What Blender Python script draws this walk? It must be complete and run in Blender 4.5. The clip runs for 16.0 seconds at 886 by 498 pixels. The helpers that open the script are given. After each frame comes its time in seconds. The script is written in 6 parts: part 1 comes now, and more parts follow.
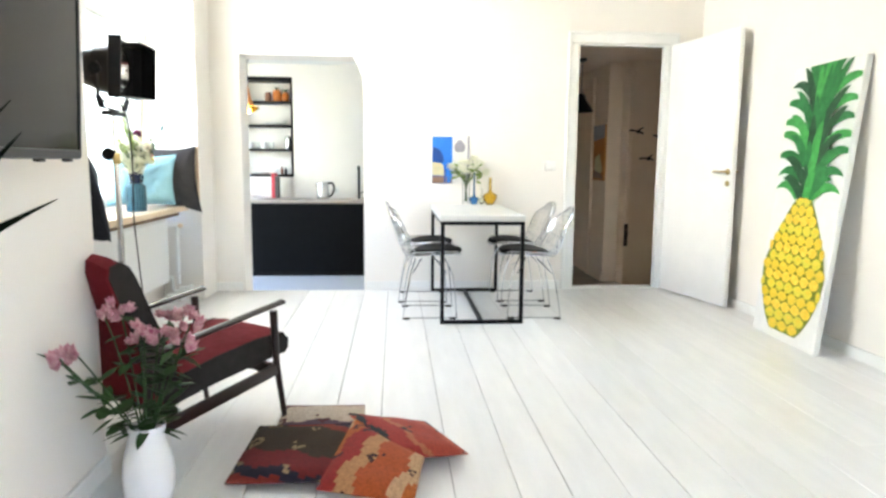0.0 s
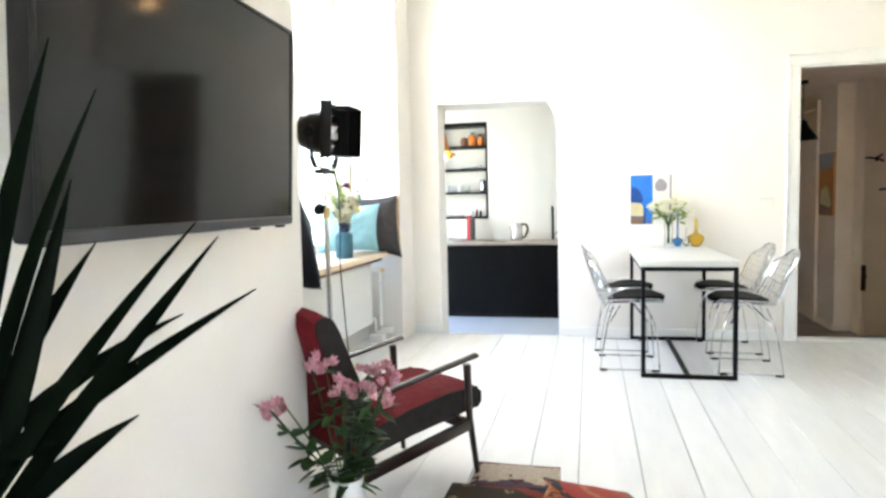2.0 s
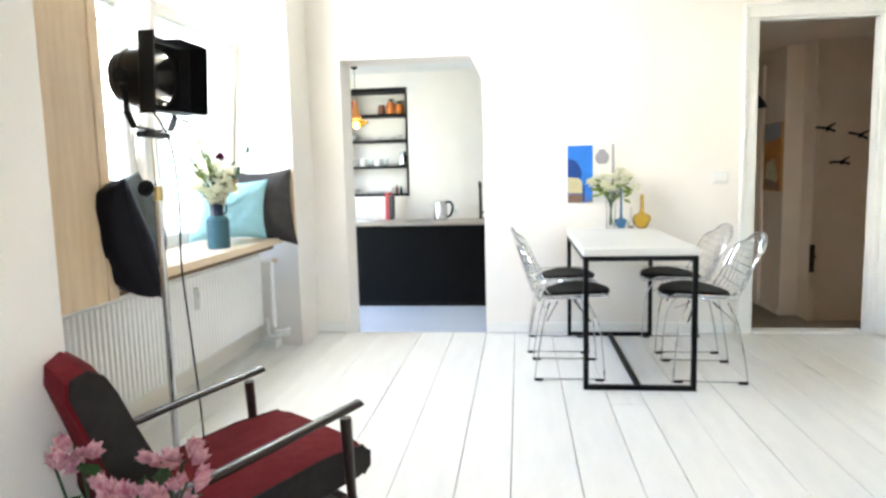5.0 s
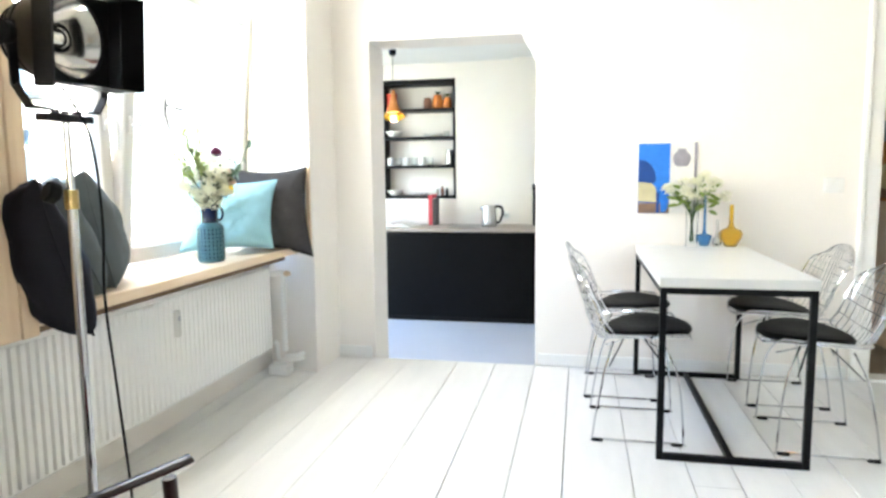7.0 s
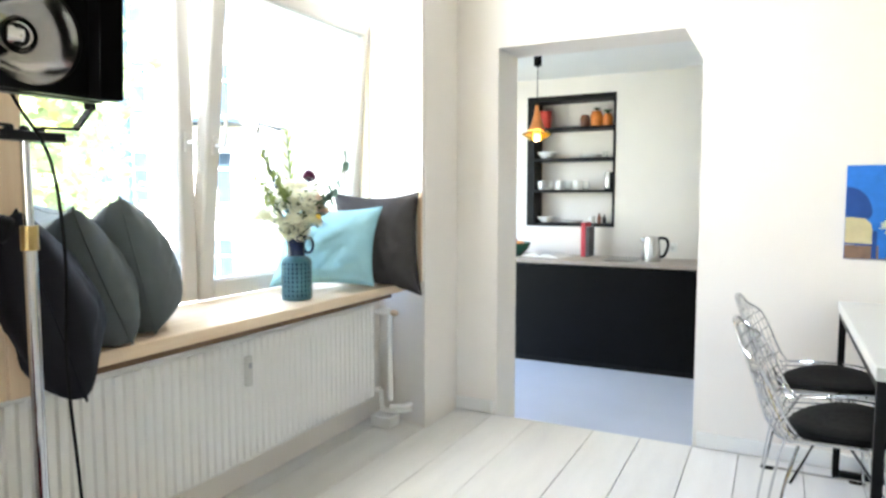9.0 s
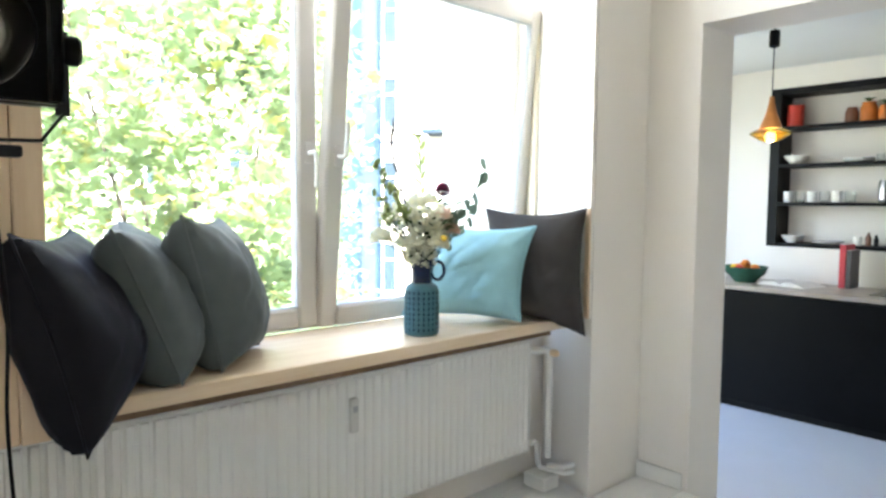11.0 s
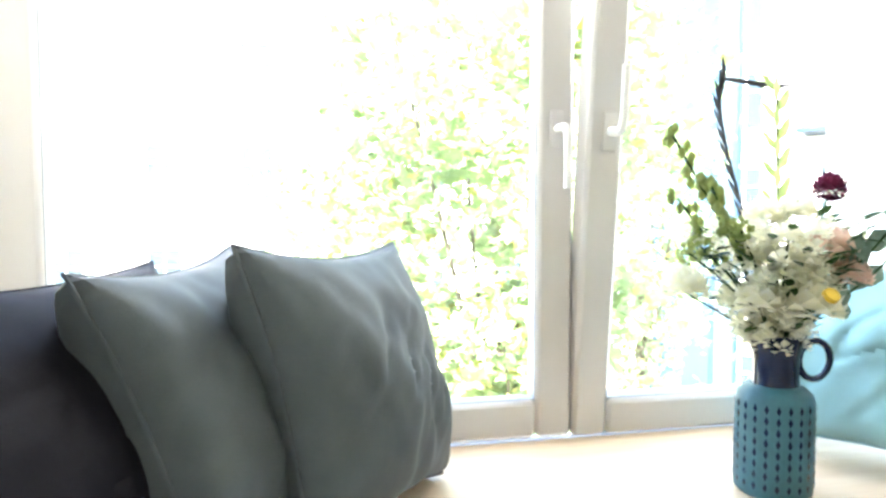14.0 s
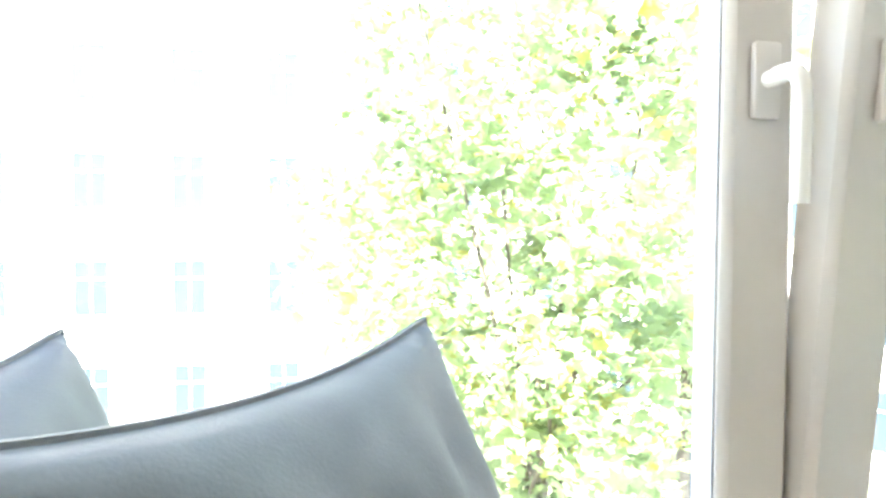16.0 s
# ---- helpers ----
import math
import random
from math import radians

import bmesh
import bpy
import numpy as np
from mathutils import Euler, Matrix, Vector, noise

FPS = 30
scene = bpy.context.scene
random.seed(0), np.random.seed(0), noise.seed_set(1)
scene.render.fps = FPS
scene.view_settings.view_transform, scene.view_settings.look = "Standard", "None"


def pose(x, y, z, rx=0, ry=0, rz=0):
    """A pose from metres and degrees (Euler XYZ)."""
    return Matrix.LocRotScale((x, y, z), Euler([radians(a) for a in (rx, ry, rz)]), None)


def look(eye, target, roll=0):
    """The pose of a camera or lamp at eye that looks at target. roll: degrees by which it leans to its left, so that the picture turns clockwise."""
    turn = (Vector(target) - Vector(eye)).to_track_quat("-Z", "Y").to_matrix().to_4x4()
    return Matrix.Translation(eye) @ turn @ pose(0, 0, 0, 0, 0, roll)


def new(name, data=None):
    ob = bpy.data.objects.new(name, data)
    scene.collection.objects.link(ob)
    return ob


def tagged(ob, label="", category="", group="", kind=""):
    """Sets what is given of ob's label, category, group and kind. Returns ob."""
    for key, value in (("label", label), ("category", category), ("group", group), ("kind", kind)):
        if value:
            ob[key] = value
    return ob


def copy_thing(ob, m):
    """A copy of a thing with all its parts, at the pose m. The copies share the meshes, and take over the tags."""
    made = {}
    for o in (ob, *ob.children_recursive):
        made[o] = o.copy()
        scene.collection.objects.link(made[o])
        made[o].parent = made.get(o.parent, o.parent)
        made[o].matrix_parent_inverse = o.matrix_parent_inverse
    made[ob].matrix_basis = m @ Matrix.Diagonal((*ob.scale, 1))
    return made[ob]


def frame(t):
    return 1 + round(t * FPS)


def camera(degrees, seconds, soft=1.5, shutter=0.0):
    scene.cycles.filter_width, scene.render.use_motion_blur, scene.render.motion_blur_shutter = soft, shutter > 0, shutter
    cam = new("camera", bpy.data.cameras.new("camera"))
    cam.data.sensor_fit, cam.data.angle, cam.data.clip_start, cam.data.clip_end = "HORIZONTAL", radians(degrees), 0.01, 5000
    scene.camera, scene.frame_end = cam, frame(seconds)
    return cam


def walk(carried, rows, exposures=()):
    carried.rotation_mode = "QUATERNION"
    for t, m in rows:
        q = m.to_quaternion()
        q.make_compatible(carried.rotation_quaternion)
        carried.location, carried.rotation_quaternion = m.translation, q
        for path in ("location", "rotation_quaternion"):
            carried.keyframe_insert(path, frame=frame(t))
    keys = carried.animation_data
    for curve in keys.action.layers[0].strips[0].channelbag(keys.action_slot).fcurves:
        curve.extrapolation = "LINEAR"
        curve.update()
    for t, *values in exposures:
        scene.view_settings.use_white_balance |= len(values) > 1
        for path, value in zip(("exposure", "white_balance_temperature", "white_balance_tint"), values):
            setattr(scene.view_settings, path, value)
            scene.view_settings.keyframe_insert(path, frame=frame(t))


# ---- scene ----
cam = camera(68.0, 16.0, soft=2.7)
PATH = [
    (0, (0.04, 0.258, 1.103), (0.186, 2.236, 0.843), 0.5),
    (0.5, (0.023, 0.266, 1.103), (-0.081, 2.247, 0.841), 0.2),
    (1, (0.029, 0.282, 1.122), (-0.256, 2.246, 0.873), -0.6),
    (1.5, (0.037, 0.288, 1.149), (-0.352, 2.24, 0.953), -1.1),
    (2, (0.03, 0.362, 1.161), (-0.405, 2.309, 1.013), -1.3),
    (2.5, (0.009, 0.507, 1.183), (-0.448, 2.449, 1.048), -1.2),
    (3, (0.0, 0.643, 1.181), (-0.44, 2.589, 1.037), -2.1),
    (3.5, (0.009, 0.75, 1.168), (-0.35, 2.709, 0.983), -2.3),
    (4, (0.039, 0.909, 1.151), (-0.21, 2.881, 0.927), -2.1),
    (4.2, (0.03, 0.959, 1.152), (-0.188, 2.934, 0.92), -1.8),
    (6.5, (0.022, 1.837, 1.158), (-0.309, 3.797, 0.942), -0.4),
    (7, (0.031, 1.98, 1.165), (-0.374, 3.925, 0.939), -0.6),
    (7.5, (0.081, 2.168, 1.174), (-0.447, 4.083, 0.946), -0.1),
    (8, (0.11, 2.324, 1.174), (-0.527, 4.209, 0.966), -0.2),
    (8.5, (0.12, 2.483, 1.203), (-0.63, 4.328, 1.017), -0.1),
    (9, (0.1, 2.643, 1.194), (-0.803, 4.421, 1.035), 0.0),
    (9.2, (0.105, 2.725, 1.197), (-0.885, 4.455, 1.04), 0.2),
    (11.5, (0.09, 3.436, 1.236), (-1.494, 4.652, 1.12), 0.2),
    (12, (-0.043, 3.573, 1.216), (-1.72, 4.658, 1.122), -0.1),
    (12.5, (-0.2, 3.705, 1.224), (-1.934, 4.694, 1.109), -0.3),
    (13, (-0.355, 3.806, 1.239), (-2.164, 4.648, 1.11), 0.2),
    (13.5, (-0.519, 3.949, 1.221), (-2.423, 4.553, 1.113), -0.0),
    (14, (-0.725, 4.027, 1.234), (-2.679, 4.441, 1.131), -0.0),
    (14.5, (-0.904, 4.046, 1.236), (-2.881, 4.333, 1.158), -0.4),
    (15, (-1.103, 4.089, 1.259), (-3.092, 4.287, 1.178), 0.4),
    (15.5, (-1.266, 4.108, 1.263), (-3.254, 4.32, 1.19), -0.1),
    (16, (-1.41, 4.114, 1.264), (-3.381, 4.446, 1.195), 0.3),
]
EXPOSURES = [(0, 4.8), (0.5, 4.7), (1.5, 4.76), (2.2, 4.86), (4, 4.68), (6.5, 4.76), (8, 4.62), (9, 4.36), (11.5, 3.9), (12, 4.14), (12.5, 4.2), (13.5, 4.45), (14.5, 4.52), (15.5, 4.52), (16, 4.32)]
walk(cam, [(t, look(eye, target, roll)) for t, eye, target, roll in PATH], EXPOSURES)

# ---- world, sun, lamps, exposure ----
SUN_EL, SUN_AZ = radians(48), radians(118)          # azimuth from +y towards +x
world = bpy.data.worlds.new("world")
scene.world = world
world.use_nodes = True
_wn = world.node_tree.nodes
_sky = _wn.new("ShaderNodeTexSky")
_sky.sky_type, _sky.sun_disc = "NISHITA", False
_sky.sun_elevation, _sky.sun_rotation = SUN_EL, SUN_AZ
_wn["Background"].inputs[1].default_value = 0.15
world.node_tree.links.new(_sky.outputs[0], _wn["Background"].inputs[0])


def lamp(name, kind, energy, m, color=(1, 1, 1), **kw):
    d = bpy.data.lights.new(name, kind)
    d.energy, d.color = energy, color
    for k, v in kw.items():
        if k == "angle":
            d.angle = v
        if k == "size":
            d.shape, d.size, d.size_y = "RECTANGLE", v[0], v[1]
        if k == "radius":
            d.shadow_soft_size = v
    ob = new(name, d)
    ob.matrix_world = m
    return ob


_sd = Vector((math.cos(SUN_EL) * math.sin(SUN_AZ), math.cos(SUN_EL) * math.cos(SUN_AZ), math.sin(SUN_EL)))
lamp("sun", "SUN", 5.0, look(_sd * 30, (0, 0, 0)), (1, 0.95, 0.88), angle=radians(0.5))
lamp("daylight_transom", "AREA", 3.3, look((-2.06, 4.62, 2.55), (0.6, 4.3, 0.6)), (0.96, 0.98, 1), size=(2.0, 0.7))
# added fill from behind the camera; the south window is assumed
lamp("south_fill", "AREA", 0.3, look((1.475, -1.62, 1.7), (1.4, 4.0, 1.0)), (1, 0.90, 0.78), size=(0.9, 1.5))
lamp("daylight_kitchen_window", "AREA", 1.4, look((-3.12, 7.5, 1.35), (0, 7.4, 0.2)), (0.74, 0.86, 1), size=(1.0, 1.3))

# ---- materials ----
MATS = {}


def mat(name, color, rough=0.6, metal=0.0, vary=0.06, scale=9.0, fine=120.0, bump=0.05, color2=None, spec=0.5, coat=0.0, trans=0.0, ior=1.45, emit=None, sheen=0.0, alpha=1.0, sub=0.0, stretch=(1, 1, 1), pieces=0.0):
    """A procedural surface: base colour varied at two scales, fine relief, roughness wear."""
    m = bpy.data.materials.new(name)
    m.use_nodes = True
    n, l = m.node_tree.nodes, m.node_tree.links
    b = n["Principled BSDF"]
    c2 = color2 or tuple(max(0, c * (1 - 2.2 * vary)) for c in color)
    co = n.new("ShaderNodeTexCoord")
    mp = n.new("ShaderNodeMapping")
    mp.inputs["Scale"].default_value = stretch
    l.new(co.outputs["Object"], mp.inputs[0])
    n1, n2 = n.new("ShaderNodeTexNoise"), n.new("ShaderNodeTexNoise")
    n1.inputs["Scale"].default_value, n2.inputs["Scale"].default_value = scale, fine
    n1.inputs["Detail"].default_value, n2.inputs["Detail"].default_value = 4, 3
    l.new(mp.outputs[0], n1.inputs[0]), l.new(mp.outputs[0], n2.inputs[0])
    mx = n.new("ShaderNodeMix")
    mx.data_type = "RGBA"
    add = n.new("ShaderNodeMath")
    add.operation = "MULTIPLY_ADD"
    add.inputs[1].default_value = 0.35
    l.new(n2.outputs["Fac"], add.inputs[0]), l.new(n1.outputs["Fac"], add.inputs[2])
    rg = n.new("ShaderNodeMapRange")
    rg.inputs[1].default_value, rg.inputs[2].default_value = 0.42, 0.95
    l.new(add.outputs[0], rg.inputs[0])
    l.new(rg.outputs[0], mx.inputs["Factor"])
    mx.inputs["A"].default_value, mx.inputs["B"].default_value = (*color, 1), (*c2, 1)
    out = mx.outputs["Result"]
    if pieces:
        inf = n.new("ShaderNodeObjectInfo")
        hsv = n.new("ShaderNodeHueSaturation")
        r2 = n.new("ShaderNodeMapRange")
        r2.inputs[3].default_value, r2.inputs[4].default_value = 1 - pieces, 1.0
        l.new(inf.outputs["Random"], r2.inputs[0]), l.new(r2.outputs[0], hsv.inputs["Value"]), l.new(out, hsv.inputs["Color"])
        out = hsv.outputs[0]
    l.new(out, b.inputs["Base Color"])
    rr = n.new("ShaderNodeMapRange")
    rr.inputs[3].default_value, rr.inputs[4].default_value = max(0.02, rough * 0.85), min(1, rough * 1.15)
    l.new(n1.outputs["Fac"], rr.inputs[0]), l.new(rr.outputs[0], b.inputs["Roughness"])
    if bump:
        bp = n.new("ShaderNodeBump")
        bp.inputs["Strength"].default_value, bp.inputs["Distance"].default_value = bump, 0.01
        l.new(add.outputs[0], bp.inputs["Height"]), l.new(bp.outputs[0], b.inputs["Normal"])
    b.inputs["Metallic"].default_value = metal
    b.inputs["Specular IOR Level"].default_value = spec
    b.inputs["Coat Weight"].default_value = coat
    b.inputs["Transmission Weight"].default_value = trans
    b.inputs["IOR"].default_value = ior
    b.inputs["Sheen Weight"].default_value = sheen
    b.inputs["Alpha"].default_value = alpha
    if emit:
        b.inputs["Emission Color"].default_value, b.inputs["Emission Strength"].default_value = (*emit[0], 1), emit[1]
    if sub:
        tr = n.new("ShaderNodeBsdfTranslucent")
        ms = n.new("ShaderNodeMixShader")
        ms.inputs[0].default_value = sub
        l.new(out, tr.inputs[0]), l.new(b.outputs[0], ms.inputs[1]), l.new(tr.outputs[0], ms.inputs[2])
        l.new(ms.outputs[0], n["Material Output"].inputs[0])
    MATS[name] = m
    return m


def wood(name, a, b_, rough=0.5, axis=2, bump=0.08, coat=0.0):
    st = [14, 14, 14]
    st[axis] = 1.1
    return mat(name, a, rough, vary=0.1, scale=2.0, fine=16, bump=bump, color2=b_, stretch=tuple(st), coat=coat)


WALL = mat("wall_paint", (0.845, 0.80, 0.745), 0.75, vary=0.02, scale=2.5, fine=160, bump=0.06)
TRIM = mat("trim_paint", (0.84, 0.83, 0.80), 0.38, vary=0.03, scale=5, fine=60, bump=0.03)
CEIL = mat("ceiling_paint", (0.84, 0.84, 0.82), 0.85, vary=0.02, scale=2, fine=120, bump=0.05)
PLANK = mat("painted_plank", (0.825, 0.815, 0.79), 0.33, vary=0.045, scale=3.0, fine=26, bump=0.10, stretch=(5, 0.8, 5), pieces=0.05)
GAP = mat("plank_joint", (0.14, 0.125, 0.11), 0.9, vary=0.15)
# the blue in this base colour stands in for sky light on the floor
KFLOOR = mat("kitchen_floor", (0.66, 0.72, 0.86), 0.22, vary=0.03, scale=3, fine=40, bump=0.02)
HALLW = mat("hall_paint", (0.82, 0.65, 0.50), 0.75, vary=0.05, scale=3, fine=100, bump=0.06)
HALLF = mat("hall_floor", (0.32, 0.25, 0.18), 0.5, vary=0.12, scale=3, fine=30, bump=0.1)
PINE = wood("pine_board", (0.80, 0.62, 0.43), (0.68, 0.49, 0.31), 0.5, axis=2)
# lighter copy of the pine, with sunlight on the batten put into its colour
LPINE = wood("sunlit_pine", (0.86, 0.78, 0.64), (0.78, 0.66, 0.48), 0.5, axis=2)
SILLW = wood("pine_sill", (0.82, 0.67, 0.50), (0.70, 0.53, 0.36), 0.42, axis=1)
DARKGAP = mat("seat_gap_shadow", (0.20, 0.12, 0.07), 0.8, vary=0.15)
PVC = mat("window_plastic", (0.66, 0.63, 0.60), 0.3, vary=0.02, scale=4, bump=0.01)
GASKET = mat("gasket_grey", (0.42, 0.43, 0.45), 0.6)
RAD = mat("radiator_enamel", (0.82, 0.81, 0.78), 0.3, vary=0.02, scale=6, bump=0.01)
GREYP = mat("grey_plastic", (0.66,0.65,0.61), 0.5)
BLACKM = mat("black_steel", (0.006, 0.006, 0.0065), 0.42, vary=0.2, scale=20, bump=0.03, spec=0.12)
DARKM = mat("dark_grey_metal", (0.022, 0.022, 0.024), 0.38, 0.6, vary=0.2, scale=14, bump=0.04)
CHROME = mat("chrome", (0.60, 0.61, 0.63), 0.09, 1.0, vary=0.03, bump=0.0)
STEEL = mat("brushed_steel", (0.62, 0.62, 0.63), 0.25, 1.0, vary=0.05, scale=30, bump=0.02)
TOPW = mat("white_laminate", (0.62, 0.62, 0.60), 0.34, vary=0.005, scale=4, bump=0.0)
LEATH = mat("black_leather", (0.004, 0.004, 0.0045), 0.55, vary=0.2, scale=60, fine=300, bump=0.15, spec=0.08)
KFRONT = mat("black_cabinet", (0.0035, 0.0035, 0.0042), 0.42, vary=0.2, scale=8, bump=0.02, spec=0.12)
KTOP = mat("worktop_stone", (0.42, 0.36, 0.31), 0.4, vary=0.12, scale=18, fine=150, bump=0.04)
KBLACK = mat("shelf_black", (0.005, 0.005, 0.0055), 0.5, vary=0.2, spec=0.2)
CERAM = mat("white_ceramic", (0.82, 0.81, 0.79), 0.18, vary=0.02, scale=8, bump=0.01)
TEAL = mat("teal_glaze", (0.045, 0.15, 0.19), 0.45, vary=0.15, scale=25, fine=140, bump=0.08)
NAVY = mat("navy_glaze", (0.006, 0.015, 0.05), 0.2, vary=0.2, scale=12, bump=0.02)
REDF = mat("red_wool", (0.155, 0.010, 0.014), 0.9, vary=0.12, scale=30, fine=420, bump=0.25, sheen=0.0, spec=0.2)
GREYF = mat("charcoal_wool", (0.032, 0.027, 0.024), 0.95, vary=0.12, scale=30, fine=420, bump=0.25, sheen=0.0, spec=0.2)
TEAK = wood("dark_teak", (0.022, 0.009, 0.006), (0.009, 0.004, 0.003), 0.3, axis=1, coat=0.3)
CU_BLUE = mat("aqua_linen", (0.33, 0.58, 0.65), 0.9, vary=0.05, scale=14, fine=380, bump=0.2, sheen=0.0, spec=0.2)
CU_GREY = mat("taupe_linen", (0.062, 0.057, 0.056), 0.92, vary=0.08, scale=14, fine=380, bump=0.2, sheen=0.0, spec=0.1)
CU_GREEN = mat("slate_green_linen", (0.098, 0.113, 0.115), 0.6, vary=0.08, scale=14, fine=380, bump=0.12, sheen=0.0, spec=0.25)
CU_NAVY = mat("blue_grey_linen", (0.011, 0.0105, 0.0135), 0.6, vary=0.08, scale=14, fine=380, bump=0.12, sheen=0.0, spec=0.12)
# blue sheen tint imitates the sky's reflection on these two cloths
for cloth, weight in ((CU_NAVY, 0.05), (CU_GREEN, 0.04)):
    sheen_ = cloth.node_tree.nodes["Principled BSDF"].inputs
    sheen_["Sheen Weight"].default_value, sheen_["Sheen Roughness"].default_value = weight, 0.4
    sheen_["Sheen Tint"].default_value = (0.22, 0.42, 1.0, 1)
SCREEN = mat("tv_screen", (0.004, 0.004, 0.0045), 0.09, vary=0.05, bump=0.0, spec=0.32)
TVFR = mat("tv_frame", (0.008, 0.008, 0.009), 0.35, vary=0.1, bump=0.0, spec=0.3)
TVSIL = mat("tv_lower_bezel", (0.07, 0.07, 0.075), 0.35, 0.6, vary=0.05, bump=0.0)
GLASSV = mat("clear_glass", (0.95, 0.97, 0.96), 0.02, trans=1.0, vary=0.0, bump=0.0)
GLASSB = mat("blue_glass", (0.26, 0.58, 0.92), 0.03, trans=0.9, vary=0.02, bump=0.0)
GLASSY = mat("amber_glass", (1.0, 0.78, 0.20), 0.03, trans=0.95, vary=0.02, bump=0.0)
LEAFD = mat("dark_leaf", (0.0025, 0.0055, 0.0025), 0.5, vary=0.2, scale=12, bump=0.05, spec=0.03)
LEAFG = mat("stem_green", (0.03, 0.085, 0.016), 0.55, vary=0.2, scale=30, sub=0.25)
LEAFM = mat("fresh_leaf", (0.26, 0.36, 0.08), 0.55, vary=0.2, scale=30, sub=0.3)
LEAFS = mat("eucalyptus_leaf", (0.20, 0.29, 0.22), 0.6, vary=0.15, scale=30, sub=0.2)
LEAFY = mat("light_green_bud", (0.46, 0.54, 0.20), 0.6, vary=0.15, scale=40, sub=0.55)
PINK = mat("pink_petal", (0.46, 0.11, 0.19), 0.6, vary=0.15, scale=75, fine=30, color2=(0.80, 0.55, 0.54), sub=0.3)
CREAM = mat("cream_petal", (0.84, 0.82, 0.62), 0.6, vary=0.08, scale=60, color2=(0.86, 0.86, 0.78), sub=0.5)
PEACH = mat("peach_petal", (0.78, 0.52, 0.42), 0.6, vary=0.1, scale=60, color2=(0.82, 0.70, 0.58), sub=0.3)
PURPLE = mat("purple_petal", (0.22, 0.03, 0.10), 0.7, vary=0.15, scale=60)
DRYL = mat("dark_dried_leaf", (0.07, 0.07, 0.075), 0.7, vary=0.2, scale=30)
YELLOW = mat("yellow_centre", (0.80, 0.55, 0.06), 0.7, vary=0.15, scale=80)
LAMPSH = mat("copper_lampshade", (0.62, 0.25, 0.07), 0.35, 0.3, vary=0.1, scale=20)
BULB = mat("lit_bulb", (1, 0.8, 0.5), 0.3, emit=((1.0, 0.66, 0.32), 1.0), bump=0.0)
REFL = mat("reflector", (0.75, 0.74, 0.72), 0.12, 1.0, vary=0.05, bump=0.0)
# brighter white than the frame: light on the lever is put into its colour
HANDW = mat("lit_handle_plastic", (0.86, 0.85, 0.83), 0.25, vary=0.01, bump=0.0)
PLASW = mat("white_plastic", (0.80, 0.79, 0.76), 0.35, vary=0.02, bump=0.0)
CANVAS = mat("primed_canvas", (0.80, 0.79, 0.76), 0.8, vary=0.03, scale=20, fine=500, bump=0.12)
PAPER = mat("paper", (0.78, 0.76, 0.72), 0.8, vary=0.05, scale=30)
BOOKR = mat("red_book_cloth", (0.62, 0.07, 0.09), 0.6, vary=0.08, scale=30)
BOOKD = mat("dark_book", (0.10, 0.09, 0.09), 0.6)
ORANGE = mat("orange_jar", (0.72, 0.22, 0.04), 0.4, vary=0.15, scale=20)
BROWN = mat("brown_jar", (0.22, 0.09, 0.05), 0.4, vary=0.15, scale=20)
GREENB = mat("dark_green_bowl", (0.03, 0.12, 0.08), 0.25, vary=0.15, scale=20)
REDP = mat("red_lacquer", (0.6, 0.05, 0.03), 0.35, vary=0.1)
P_BLUE = mat("paint_blue", (0.02, 0.20, 0.72), 0.6, vary=0.1, scale=20)
P_DBLUE = mat("paint_dark_blue", (0.01, 0.07, 0.32), 0.6, vary=0.1, scale=20)
P_SAND = mat("paint_sand", (0.66, 0.58, 0.34), 0.6, vary=0.1, scale=20)
P_BRN = mat("paint_brown", (0.28, 0.17, 0.11), 0.6, vary=0.15, scale=20)
P_GREY = mat("paint_grey", (0.34, 0.32, 0.36), 0.6, vary=0.1, scale=20)
P_YEL = mat("paint_yellow", (0.82, 0.56, 0.02), 0.55, vary=0.14, scale=24, color2=(0.72, 0.52, 0.05))
P_YEL2 = mat("paint_light_yellow", (0.86, 0.66, 0.08), 0.55, vary=0.14, scale=24, color2=(0.80, 0.46, 0.02))
P_YEL3 = mat("paint_green_yellow", (0.62, 0.56, 0.05), 0.55, vary=0.14, scale=24, color2=(0.80, 0.60, 0.04))
P_OLIVE = mat("paint_olive", (0.24, 0.28, 0.02), 0.55, vary=0.2, scale=30)
P_G1 = mat("paint_green", (0.02, 0.22, 0.05), 0.55, vary=0.2, scale=24)
P_G2 = mat("paint_light_green", (0.06, 0.40, 0.08), 0.55, vary=0.2, scale=24)
P_G3 = mat("paint_dark_green", (0.015, 0.09, 0.03), 0.55, vary=0.2, scale=24)
P_OR = mat("paint_orange", (0.55, 0.22, 0.03), 0.6, vary=0.2, scale=9, color2=(0.35, 0.14, 0.04))
BRASS = mat("brass", (0.45, 0.33, 0.14), 0.3, 1.0, vary=0.1)
OLDBR = mat("old_bronze", (0.05, 0.03, 0.018), 0.5, 0.7, vary=0.2)
RUBBER = mat("black_rubber", (0.006, 0.006, 0.006), 0.8, spec=0.2)
MAPLE = mat("maple_leaf", (0.33, 0.41, 0.22), 0.5, vary=0.3, scale=1.3, fine=14, color2=(0.24, 0.32, 0.17), sub=0.6)
MAPLEY = mat("maple_leaf_turning", (0.48, 0.42, 0.20), 0.5, vary=0.3, scale=2, fine=14, color2=(0.26, 0.28, 0.05), sub=0.5)
BARK = mat("bark", (0.17, 0.14, 0.11), 0.9, vary=0.3, scale=6, fine=40, bump=0.6)
